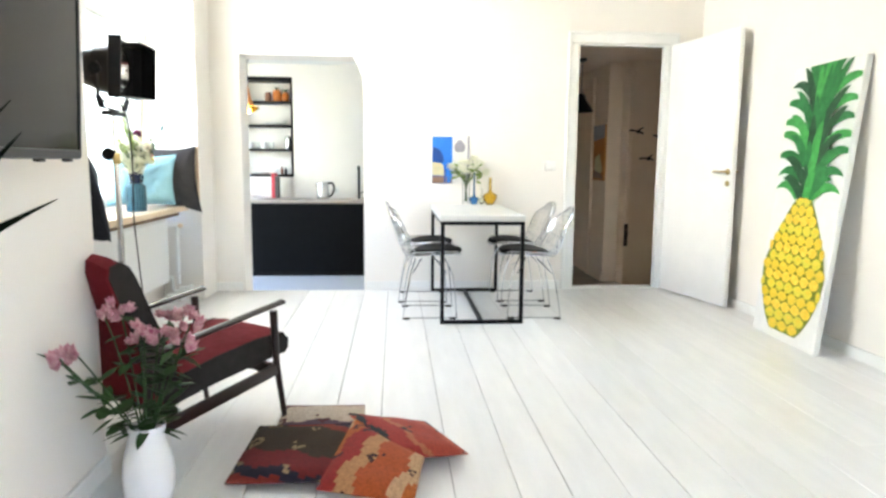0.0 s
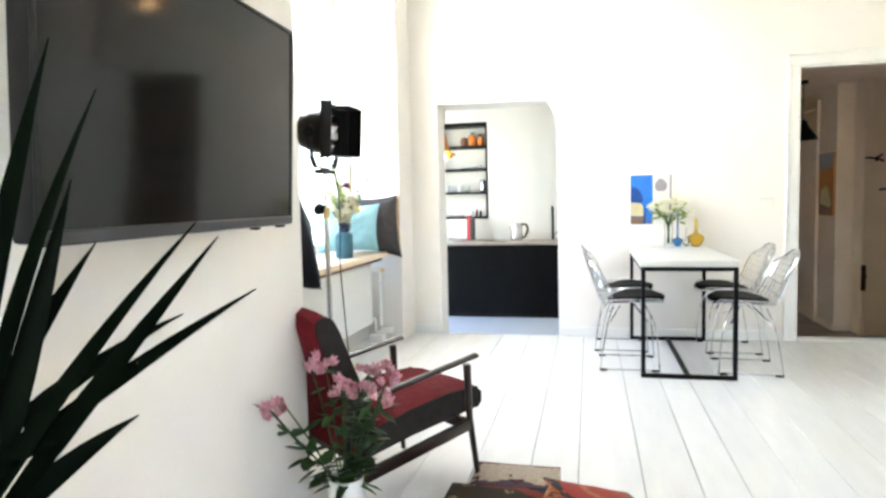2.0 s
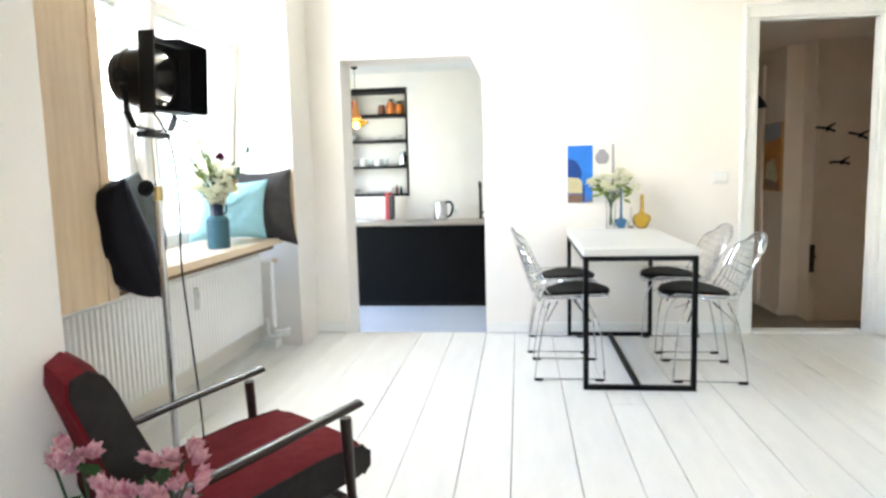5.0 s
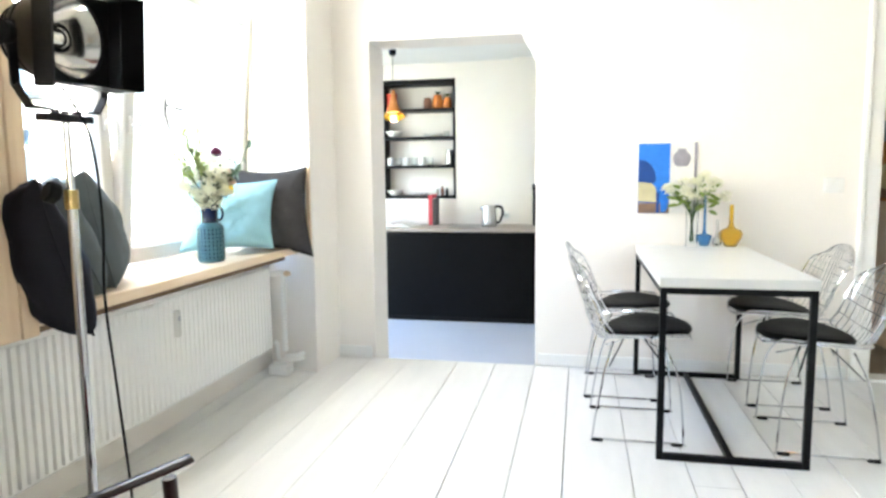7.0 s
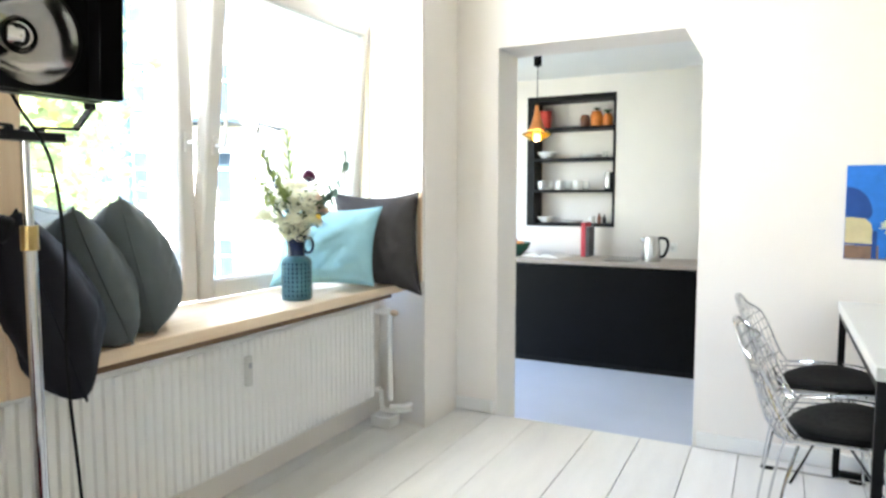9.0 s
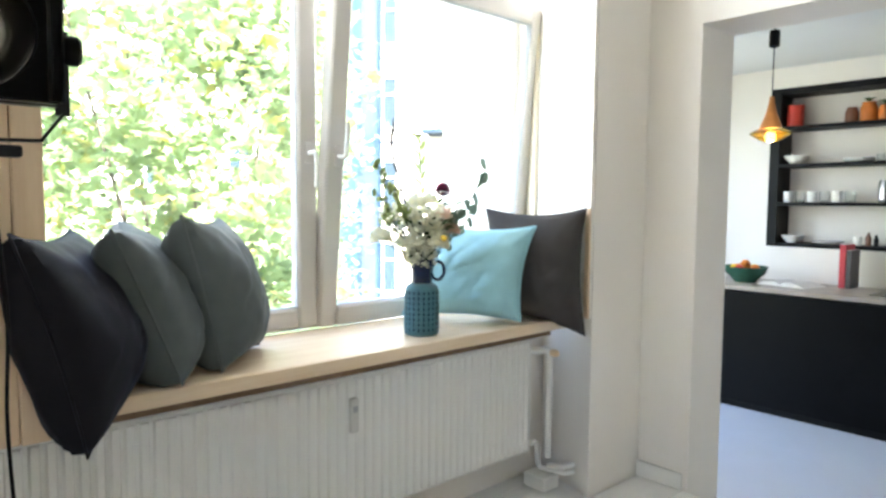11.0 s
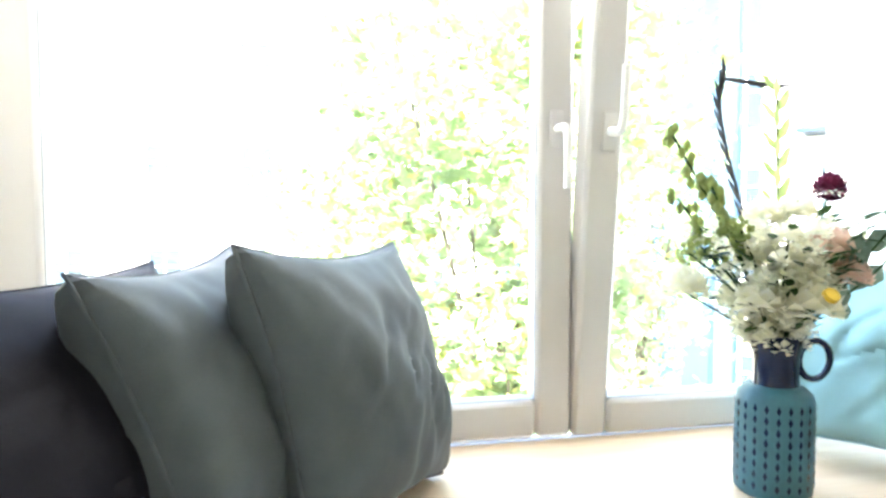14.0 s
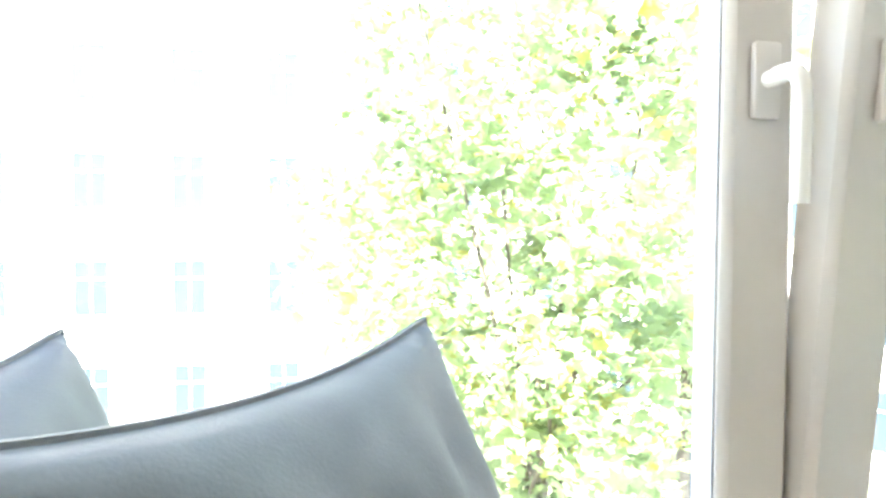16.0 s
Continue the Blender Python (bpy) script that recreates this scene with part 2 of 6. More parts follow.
FACADE = mat("facade_render", (0.62, 0.60, 0.57), 0.85, vary=0.08, scale=0.6, fine=20, bump=0.1)
FGLASS = mat("far_window_glass", (0.035, 0.055, 0.075), 0.5, vary=0.2, scale=0.5, bump=0.0, spec=0.15)
BLUEST = mat("blue_painted_steel", (0.012, 0.032, 0.06), 0.5, vary=0.1, scale=3)
TGLASS = mat("pale_blue_panel", (0.03, 0.06, 0.09), 0.4, vary=0.1, scale=1, spec=0.2)
GROUND = mat("courtyard_ground", (0.16, 0.17, 0.10), 0.95, vary=0.25, scale=0.7, fine=9, bump=0.4)
ROOFM = mat("roof_tile_red", (0.26, 0.10, 0.07), 0.8, vary=0.2, scale=3)


def pane_glass():
    """Clear pane: see-through, with the mirror sheen that grows towards grazing view."""
    m = bpy.data.materials.new("window_glass")
    m.use_nodes = True
    n, l = m.node_tree.nodes, m.node_tree.links
    n.remove(n["Principled BSDF"])
    t, g, f, mx = n.new("ShaderNodeBsdfTransparent"), n.new("ShaderNodeBsdfGlossy"), n.new("ShaderNodeLayerWeight"), n.new("ShaderNodeMixShader")
    pw, sc = n.new("ShaderNodeMath"), n.new("ShaderNodeMath")
    pw.operation, sc.operation = "POWER", "MULTIPLY_ADD"
    pw.inputs[1].default_value, sc.inputs[1].default_value, sc.inputs[2].default_value = 5.0, 0.6, 0.03
    g.inputs["Roughness"].default_value = 0.01
    t.inputs[0].default_value = (0.97, 0.98, 0.98, 1)
    l.new(f.outputs["Facing"], pw.inputs[0]), l.new(pw.outputs[0], sc.inputs[0]), l.new(sc.outputs[0], mx.inputs[0])
    l.new(t.outputs[0], mx.inputs[1]), l.new(g.outputs[0], mx.inputs[2]), l.new(mx.outputs[0], n["Material Output"].inputs[0])
    return m


PANE = pane_glass()


def kilim(name, base, stripes, angle, accent, freq=4.6):
    """Woven kilim: stepped diamonds and bands in several colours."""
    m = bpy.data.materials.new(name)
    m.use_nodes = True
    n, l = m.node_tree.nodes, m.node_tree.links
    b = n["Principled BSDF"]
    b.inputs["Roughness"].default_value, b.inputs["Sheen Weight"].default_value = 0.95, 0.03
    co, mp = n.new("ShaderNodeTexCoord"), n.new("ShaderNodeMapping")
    mp.inputs["Rotation"].default_value = (0, 0, radians(angle))
    l.new(co.outputs["Object"], mp.inputs[0])
    sx = n.new("ShaderNodeSeparateXYZ")
    l.new(mp.outputs[0], sx.inputs[0])

    def mth(op, a, b2):
        q = n.new("ShaderNodeMath")
        q.operation = op
        for k, v in enumerate((a, b2)):
            if v is None:
                continue
            if hasattr(v, "links"):
                l.new(v, q.inputs[k])
            else:
                q.inputs[k].default_value = v
        return q.outputs[0]

    st = 0.012
    X, Y = mth("SNAP", sx.outputs[0], st), mth("SNAP", sx.outputs[1], st)
    zig = mth("PINGPONG", X, 0.09)
    band = mth("ADD", Y, mth("MULTIPLY", zig, 0.35))
    fr = mth("FRACT", mth("MULTIPLY", band, freq), None)
    dia = mth("ADD", zig, mth("PINGPONG", Y, 0.075))
    core = mth("LESS_THAN", dia, 0.042)
    big = n.new("ShaderNodeTexNoise")
    big.inputs["Scale"].default_value = 14
    cx = n.new("ShaderNodeCombineXYZ")
    l.new(X, cx.inputs[0]), l.new(Y, cx.inputs[1]), l.new(cx.outputs[0], big.inputs[0])
    ring = mth("MULTIPLY", mth("SUBTRACT", core, mth("LESS_THAN", dia, 0.022)), mth("GREATER_THAN", big.outputs[0], 0.52))
    ramp = n.new("ShaderNodeValToRGB")
    ramp.color_ramp.interpolation = "CONSTANT"
    el = ramp.color_ramp.elements
    el[0].position, el[0].color = 0, (*base, 1)
    el[1].position, el[1].color = stripes[0][0], (*stripes[0][1], 1)
    for p, c in stripes[1:]:
        e = el.new(p)
        e.color = (*c, 1)
    l.new(fr, ramp.inputs[0])
    mx = n.new("ShaderNodeMix")
    mx.data_type = "RGBA"
    mx.inputs["B"].default_value = (*accent, 1)
    l.new(ring, mx.inputs["Factor"]), l.new(ramp.outputs[0], mx.inputs["A"])
    ns = n.new("ShaderNodeTexNoise")
    ns.inputs["Scale"].default_value = 90
    l.new(co.outputs["Object"], ns.inputs[0])
    hs = n.new("ShaderNodeHueSaturation")
    vv = n.new("ShaderNodeMapRange")
    vv.inputs[3].default_value, vv.inputs[4].default_value = 0.30, 0.85
    l.new(ns.outputs[0], vv.inputs[0]), l.new(vv.outputs[0], hs.inputs["Value"]), l.new(mx.outputs["Result"], hs.inputs["Color"])
    l.new(hs.outputs[0], b.inputs["Base Color"])
    bp = n.new("ShaderNodeBump")
    bp.inputs["Strength"].default_value, bp.inputs["Distance"].default_value = 0.4, 0.004
    l.new(ns.outputs[0], bp.inputs["Height"]), l.new(bp.outputs[0], b.inputs["Normal"])
    return m


K_CREAM = kilim("kilim_cream", (0.66, 0.54, 0.42), [(0.45, (0.16, 0.012, 0.022)), (0.53, (0.12, 0.065, 0.10))], 0, (0.10, 0.012, 0.02), 3.1)
K_BROWN = kilim("kilim_brown", (0.05, 0.026, 0.008), [(0.42, (0.30, 0.028, 0.010)), (0.55, (0.022, 0.016, 0.035)), (0.66, (0.22, 0.012, 0.012)), (0.90, (0.05, 0.028, 0.010))], 20, (0.42, 0.30, 0.16), 2.6)
K_RED = kilim("kilim_red", (0.50, 0.060, 0.028), [(0.38, (0.55, 0.10, 0.045)), (0.55, (0.025, 0.030, 0.030)), (0.66, (0.46, 0.035, 0.022)), (0.9, (0.56, 0.17, 0.07))], 60, (0.02, 0.024, 0.026), 3.2)
K_ORANGE = kilim("kilim_orange", (0.56, 0.10, 0.02), [(0.32, (0.70, 0.42, 0.22)), (0.46, (0.58, 0.14, 0.02)), (0.60, (0.42, 0.025, 0.015)), (0.82, (0.62, 0.30, 0.12))], 115, (0.05, 0.012, 0.015), 2.8)

# ---- mesh helpers ----


def mesh_ob(name, bm, material, smooth=True):
    me = bpy.data.meshes.new(name)
    bmesh.ops.recalc_face_normals(bm, faces=bm.faces)
    bm.to_mesh(me)
    bm.free()
    for m in material if isinstance(material, (list, tuple)) else [material]:
        me.materials.append(m)
    if smooth:
        me.polygons.foreach_set("use_smooth", [True] * len(me.polygons))
        me.set_sharp_from_angle(angle=radians(38))
    return new(name, me)


def part(name, bm, material, parent, label="", m=None):
    ob = mesh_ob(name, bm, material)
    ob.parent = parent
    if m is not None:
        ob.matrix_basis = m
    return tagged(ob, label)


def thing(name, m, label, category, group="", kind=""):
    ob = new(name)
    ob.empty_display_size = 0.1
    ob.matrix_basis = m
    return tagged(ob, label, category, group, kind)


def solid(name, bm, material, m, label, category, group="", kind=""):
    ob = mesh_ob(name, bm, material)
    ob.matrix_basis = m
    return tagged(ob, label, category, group, kind)


def B():
    return bmesh.new()


def box(bm, x0, x1, y0, y1, z0, z1, bev=0.0, seg=1, m=None):
    r = bmesh.ops.create_cube(bm, size=1)
    vs = r["verts"]
    for v in vs:
        v.co = Vector(((x0 + x1) / 2 + v.co.x * (x1 - x0), (y0 + y1) / 2 + v.co.y * (y1 - y0), (z0 + z1) / 2 + v.co.z * (z1 - z0)))
    if bev:
        es = list({e for v in vs for e in v.link_edges})
        rr = bmesh.ops.bevel(bm, geom=es, offset=bev, segments=seg, affect="EDGES", profile=0.5)
        vs = list({v for f in rr["faces"] for v in f.verts} | {v for v in vs if v.is_valid})
    if m is not None:
        bmesh.ops.transform(bm, matrix=m, verts=vs)
    return bm


def lathe(bm, prof, seg=28, at=(0, 0, 0), m=None):
    rings = []
    for r, z in prof:
        if r < 1e-5:
            rings.append([bm.verts.new((at[0], at[1], at[2] + z))])
        else:
            rings.append([bm.verts.new((at[0] + r * math.cos(2 * math.pi * k / seg), at[1] + r * math.sin(2 * math.pi * k / seg), at[2] + z)) for k in range(seg)])
    for a, b in zip(rings, rings[1:]):
        for k in range(seg):
            q = [a[k % len(a)], a[(k + 1) % len(a)], b[(k + 1) % len(b)], b[k % len(b)]]
            q = list(dict.fromkeys(q))
            if len(q) > 2:
                bm.faces.new(q)
    if m is not None:
        bmesh.ops.transform(bm, matrix=m, verts=[v for r in rings for v in r])
    return bm


def tube(bm, pts, r, seg=8, closed=False, r1=None):
    pts = [Vector(p) for p in pts]
    n = len(pts)
    rings, up = [], None
    for i, p in enumerate(pts):
        a = pts[(i - 1) % n] if (closed or i) else p
        b = pts[(i + 1) % n] if (closed or i < n - 1) else p
        t = (b - a).normalized()
        if up is None:
            up = t.orthogonal().normalized()
        up = (up - t * up.dot(t)).normalized()
        w = t.cross(up)
        rad = r if r1 is None else r + (r1 - r) * i / (n - 1)
        rings.append([bm.verts.new(p + (up * math.cos(2 * math.pi * k / seg) + w * math.sin(2 * math.pi * k / seg)) * rad) for k in range(seg)])
    pairs = list(zip(rings, rings[1:])) + ([(rings[-1], rings[0])] if closed else [])
    for a, b in pairs:
        for k in range(seg):
            bm.faces.new((a[k], a[(k + 1) % seg], b[(k + 1) % seg], b[k]))
    if not closed:
        bm.faces.new(rings[0][::-1]), bm.faces.new(rings[-1])
    return bm


def smoothline(pts, n=6):
    """Catmull-Rom through pts."""
    P = [Vector(p) for p in pts]
    P = [2 * P[0] - P[1]] + P + [2 * P[-1] - P[-2]]
    out = []
    for i in range(1, len(P) - 2):
        for k in range(n):
            t = k / n
            out.append(0.5 * ((2 * P[i]) + (P[i + 1] - P[i - 1]) * t + (2 * P[i - 1] - 5 * P[i] + 4 * P[i + 1] - P[i + 2]) * t * t + (3 * P[i] - P[i - 1] - 3 * P[i + 1] + P[i + 2]) * t ** 3))
    return out + [P[-2]]


def prism(bm, outline, z0, z1):
    lo = [bm.verts.new((x, y, z0)) for x, y in outline]
    hi = [bm.verts.new((x, y, z1)) for x, y in outline]
    bm.faces.new(lo[::-1]), bm.faces.new(hi)
    n = len(lo)
    for k in range(n):
        bm.faces.new((lo[k], lo[(k + 1) % n], hi[(k + 1) % n], hi[k]))
    return bm


def flat(bm, outline, z=0.0):
    bm.faces.new([bm.verts.new((x, y, z)) for x, y in outline])
    return bm


def wall(name, boxes, material, label="", kind="structure"):
    bm = B()
    for b in boxes:
        box(bm, *b)
    return tagged(mesh_ob(name, bm, material, False), label, "wall", "", kind)


# ---- structure: living room ----
XE, YN, YS, CEILZ = 2.69, 5.93, -1.6, 3.15
TVX, TVY = -0.98, 2.55                                  # face and end of the wall with the television
OX0, OX1, OZ = -1.24, -0.225, 1.975                      # opening to the kitchen
HX0, HX1, HZ = 1.595, 2.385, 2.13                       # hall door opening
XW = -1.48                                              # face of the window wall
NT, HT = 0.285, 0.07                                     # thickness of the north wall, and of its part round the hall door
bm = B()
for b in [(-2.5, OX0, YN, YN + NT, -0.25, CEILZ), (OX0, OX1, YN, YN + NT, OZ, CEILZ), (OX1, 0.76, YN, YN + NT, -0.25, CEILZ),
          (0.76, HX0, YN, YN + HT, -0.25, CEILZ), (HX0, HX1, YN, YN + HT, HZ, CEILZ), (HX1, XE + 0.2, YN, YN + HT, -0.25, CEILZ)]:
    box(bm, *b)
# haunch in the upper corner of the kitchen opening
hv = [bm.verts.new((x, y, z)) for y in (YN + 0.004, YN + NT - 0.004) for x, z in ((OX1 - 0.085, OZ), (OX1, OZ), (OX1, OZ - 0.15))]
for q in ((0, 1, 2), (3, 5, 4), (0, 2, 5, 3)):
    bm.faces.new([hv[k] for k in q])
tagged(mesh_ob("wall_north", bm, WALL, False), "white plastered wall with two openings", "wall", "", "structure")
wall("wall_east", [(XE, XE + 0.2, YS, YN, 0, CEILZ)], WALL, "plain white plastered wall")
# out of view; the opening is assumed, to let fill light in
wall("wall_south", [(-2.5, 1.0, YS - 0.25, YS, 0, CEILZ), (1.95, XE + 0.2, YS - 0.25, YS, 0, CEILZ), (1.0, 1.95, YS - 0.25, YS, 0, 0.9), (1.0, 1.95, YS - 0.25, YS, 2.5, CEILZ)], WALL, "unseen white plastered wall with an assumed opening for fill light")
wall("wall_television", [(-2.5, TVX, YS, TVY, 0, CEILZ)], WALL, "white plastered wall that carries the television")
# window wall: pier, parapet behind the radiator, lintel
bm = B()
prism(bm, [(XW, 5.55), (XW, YN), (-2.5, YN), (-2.5, 5.74), (-2.03, 5.74)], 0, CEILZ)
box(bm, -2.4, -1.83, TVY, 5.74, 0, 0.715)
box(bm, -2.4, XW, TVY, 5.74, 2.95, CEILZ)
box(bm, -2.4, -2.0, TVY, 3.46, 0.715, 2.95)
tagged(mesh_ob("wall_window", bm, WALL, False), "white window wall with a deep niche", "wall", "", "structure")
wall("ceiling", [(-2.6, XE + 0.2, YS - 0.25, YN, CEILZ, CEILZ + 0.15)], CEIL, "plain white ceiling")
wall("floor", [(-2.5, XE, YS, YN - 0.003, -0.2, -0.012)], GAP, "dark ground under the floorboards")

# baseboards
bm = B()
for x0, x1 in ((XW, OX0 - 0.02), (OX1 + 0.02, HX0 - 0.1), (HX1 + 0.1, XE - 0.02)):
    box(bm, x0, x1, YN - 0.018, YN - 0.002, 0.002, 0.075, 0.004)
box(bm, XE - 0.018, XE - 0.002, YS + 0.02, YN - 0.02, 0.002, 0.075, 0.004)
box(bm, TVX + 0.002, TVX + 0.018, YS + 0.02, TVY, 0.002, 0.075, 0.004)
tagged(mesh_ob("baseboard", bm, TRIM, False), "low white painted baseboard", "baseboard", "", "structure")

# hall door casing
bm = B()
W = 0.085
for x0, x1, z0, z1 in ((HX0 - W, HX0 + 0.006, 0.002, HZ - 0.007), (HX1 - 0.006, HX1 + W, 0.002, HZ - 0.007), (HX0 - W, HX1 + W, HZ - 0.006, HZ + W)):
    box(bm, x0, x1, YN - 0.02, YN - 0.001, z0, z1, 0.004)
for x0, x1, z0, z1 in ((HX0 - W - 0.004, HX0 - W + 0.024, 0.002, HZ + W - 0.021), (HX1 + W - 0.024, HX1 + W + 0.004, 0.002, HZ + W - 0.021), (HX0 - W - 0.004, HX1 + W + 0.004, HZ + W - 0.02, HZ + W + 0.006)):
    box(bm, x0, x1, YN - 0.034, YN - 0.0195, z0, z1, 0.005)
box(bm, HX0 + 0.0005, HX0 + 0.022, YN + 0.001, YN + HT, 0, HZ, 0.002)
box(bm, HX1 - 0.022, HX1 - 0.0005, YN + 0.001, YN + HT, 0, HZ, 0.002)
box(bm, HX0 + 0.022, HX1 - 0.022, YN + 0.001, YN + HT, HZ - 0.022, HZ - 0.0005, 0.002)
tagged(mesh_ob("door_trim", bm, TRIM, False), "white painted door casing with a raised edge", "door frame", "", "structure")
wall("threshold", [(HX0 + 0.03, HX1 - 0.03, YN - 0.02, YN + HT + 0.03, -0.25, 0.014)], TRIM, "low white threshold", "structure")

# ---- structure: kitchen, a step lower ----
KZ, KY, KX0, KX1, KC = -0.25, 8.8, -2.95, 0.55, 2.31
bm = B()
SX0, SX1, SZ0, SZ1 = -2.10, -1.245, 0.91, 2.15          # shelf recess in the kitchen wall
for b in [(KX0 - 0.2, SX0, KY, KY + 0.3, KZ, KC + 0.1), (SX1, -0.64, KY, KY + 0.3, KZ, KC + 0.1), (SX0, SX1, KY, KY + 0.3, KZ, SZ0), (SX0, SX1, KY, KY + 0.3, SZ1, KC + 0.1),
          (SX0, SX1, KY + 0.24, KY + 0.3, SZ0, SZ1), (-0.64, KX1 + 0.2, KY - 0.10, KY + 0.3, KZ, KC + 0.1)]:
    box(bm, *b)
tagged(mesh_ob("wall_kitchen_back", bm, WALL, False), "white kitchen wall with a recessed shelf", "wall", "", "structure")
wall("wall_kitchen_west", [(KX0 - 0.2, KX0, YN + NT, 6.98, KZ, KC + 0.1), (KX0 - 0.2, KX0, 8.02, KY, KZ, KC + 0.1), (KX0 - 0.2, KX0, 6.98, 8.02, KZ, 0.68), (KX0 - 0.2, KX0, 6.98, 8.02, 2.02, KC + 0.1)], WALL, "white kitchen wall with a window opening")
# unseen opening, added so that kitchen light reaches the hall
wall("wall_kitchen_east", [(KX1, KX1 + 0.2, YN + NT, 6.45, KZ, KC + 0.1), (KX1, KX1 + 0.2, 7.35, KY - 0.1, KZ, KC + 0.1), (KX1, KX1 + 0.2, 6.45, 7.35, 1.85, KC + 0.1)], WALL, "white kitchen wall with an added opening that lights the hall")
wall("ceiling_kitchen", [(KX0 - 0.2, KX1 + 0.2, YN + NT, KY + 0.3, KC + 0.1, KC + 0.25), (KX0, KX1, YN + NT, KY, KC, KC + 0.1)], CEIL, "plain white kitchen ceiling")
wall("floor_kitchen", [(KX0 - 0.2, KX1 + 0.2, YN + 0.001, KY + 0.2, KZ - 0.15, KZ)], KFLOOR, "smooth pale kitchen floor with blue sky light put into its colour")

# ---- structure: hall, a step lower too ----
HF, HC, HY = KZ, 2.23, 7.43                             # floor, ceiling, wall with the hooks
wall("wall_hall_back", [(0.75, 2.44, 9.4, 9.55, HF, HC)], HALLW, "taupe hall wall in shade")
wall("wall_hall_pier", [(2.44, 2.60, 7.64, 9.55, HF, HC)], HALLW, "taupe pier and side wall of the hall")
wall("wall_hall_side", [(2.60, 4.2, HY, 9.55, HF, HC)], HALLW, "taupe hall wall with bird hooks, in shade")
# matching unseen opening, added to let kitchen light into the hall
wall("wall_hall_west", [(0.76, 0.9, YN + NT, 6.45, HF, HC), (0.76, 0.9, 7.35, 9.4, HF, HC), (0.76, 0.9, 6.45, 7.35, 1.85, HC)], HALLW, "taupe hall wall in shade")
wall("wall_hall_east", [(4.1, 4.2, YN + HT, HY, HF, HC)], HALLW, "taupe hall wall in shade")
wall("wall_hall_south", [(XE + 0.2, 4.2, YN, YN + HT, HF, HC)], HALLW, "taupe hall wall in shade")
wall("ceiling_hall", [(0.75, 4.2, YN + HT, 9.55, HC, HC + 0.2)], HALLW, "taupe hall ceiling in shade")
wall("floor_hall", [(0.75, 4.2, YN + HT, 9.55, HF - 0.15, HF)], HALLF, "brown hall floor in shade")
bm = B()
box(bm, 2.602, 2.628, HY - 0.026, HY - 0.001, HF, HC - 0.01, 0.004)
box(bm, 2.634, 2.665, HY - 0.014, HY - 0.001, HF, HC - 0.03, 0.003)
box(bm, 2.41, 2.439, 8.14, 8.23, HF, 2.05, 0.004)
box(bm, 2.41, 2.439, 9.02, 9.11, HF, 2.05, 0.004)
box(bm, 2.41, 2.439, 8.14, 9.11, 2.051, 2.13, 0.004)
box(bm, 2.425, 2.439, 7.645, 8.135, HF + 0.001, HF + 0.07, 0.003)
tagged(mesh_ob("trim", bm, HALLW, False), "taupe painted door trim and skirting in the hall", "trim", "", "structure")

# ---- window ----
WX, WY0, WY1, WZ0, WZ1 = -2.075, 3.46, 5.735, 0.765, 2.95
SY0, SYM, SY1, SZT = 3.495, 4.577, 5.70, 2.13
win = tagged(new("window_1"), "white plastic window, one sash tilted open", "window", "", "structure")
win.matrix_basis = pose(0, 0, 0)


def frame_bm(y0, y1, z0, z1, w, x0, x1, bev=0.006):
    bm = B()
    for a in ((y0, y0 + w, z0, z1), (y1 - w, y1, z0, z1), (y0 + w, y1 - w, z0, z0 + w), (y0 + w, y1 - w, z1 - w, z1)):
        box(bm, x0, x1, *a, bev)
    return bm


bm = frame_bm(WY0, WY1, WZ0, WZ1, 0.05, WX - 0.06, WX + 0.005)
box(bm, WX - 0.06, WX + 0.004, WY0 + 0.05, WY1 - 0.05, SZT - 0.01, SZT + 0.05, 0.005)
part("window_frame", bm, PVC, win)
bm = B()
box(bm, WX - 0.058, WX + 0.003, SYM - 0.02, SYM + 0.02, SZT + 0.05, WZ1 - 0.05, 0.004)
part("transom_bar", bm, PVC, win)
for y0, y1 in ((WY0 + 0.05, SYM - 0.02), (SYM + 0.02, WY1 - 0.05)):
    bm = B()
    box(bm, WX - 0.03, WX - 0.024, y0, y1, SZT + 0.05, WZ1 - 0.05)
    part("pane", bm, PANE, win).visible_shadow = False


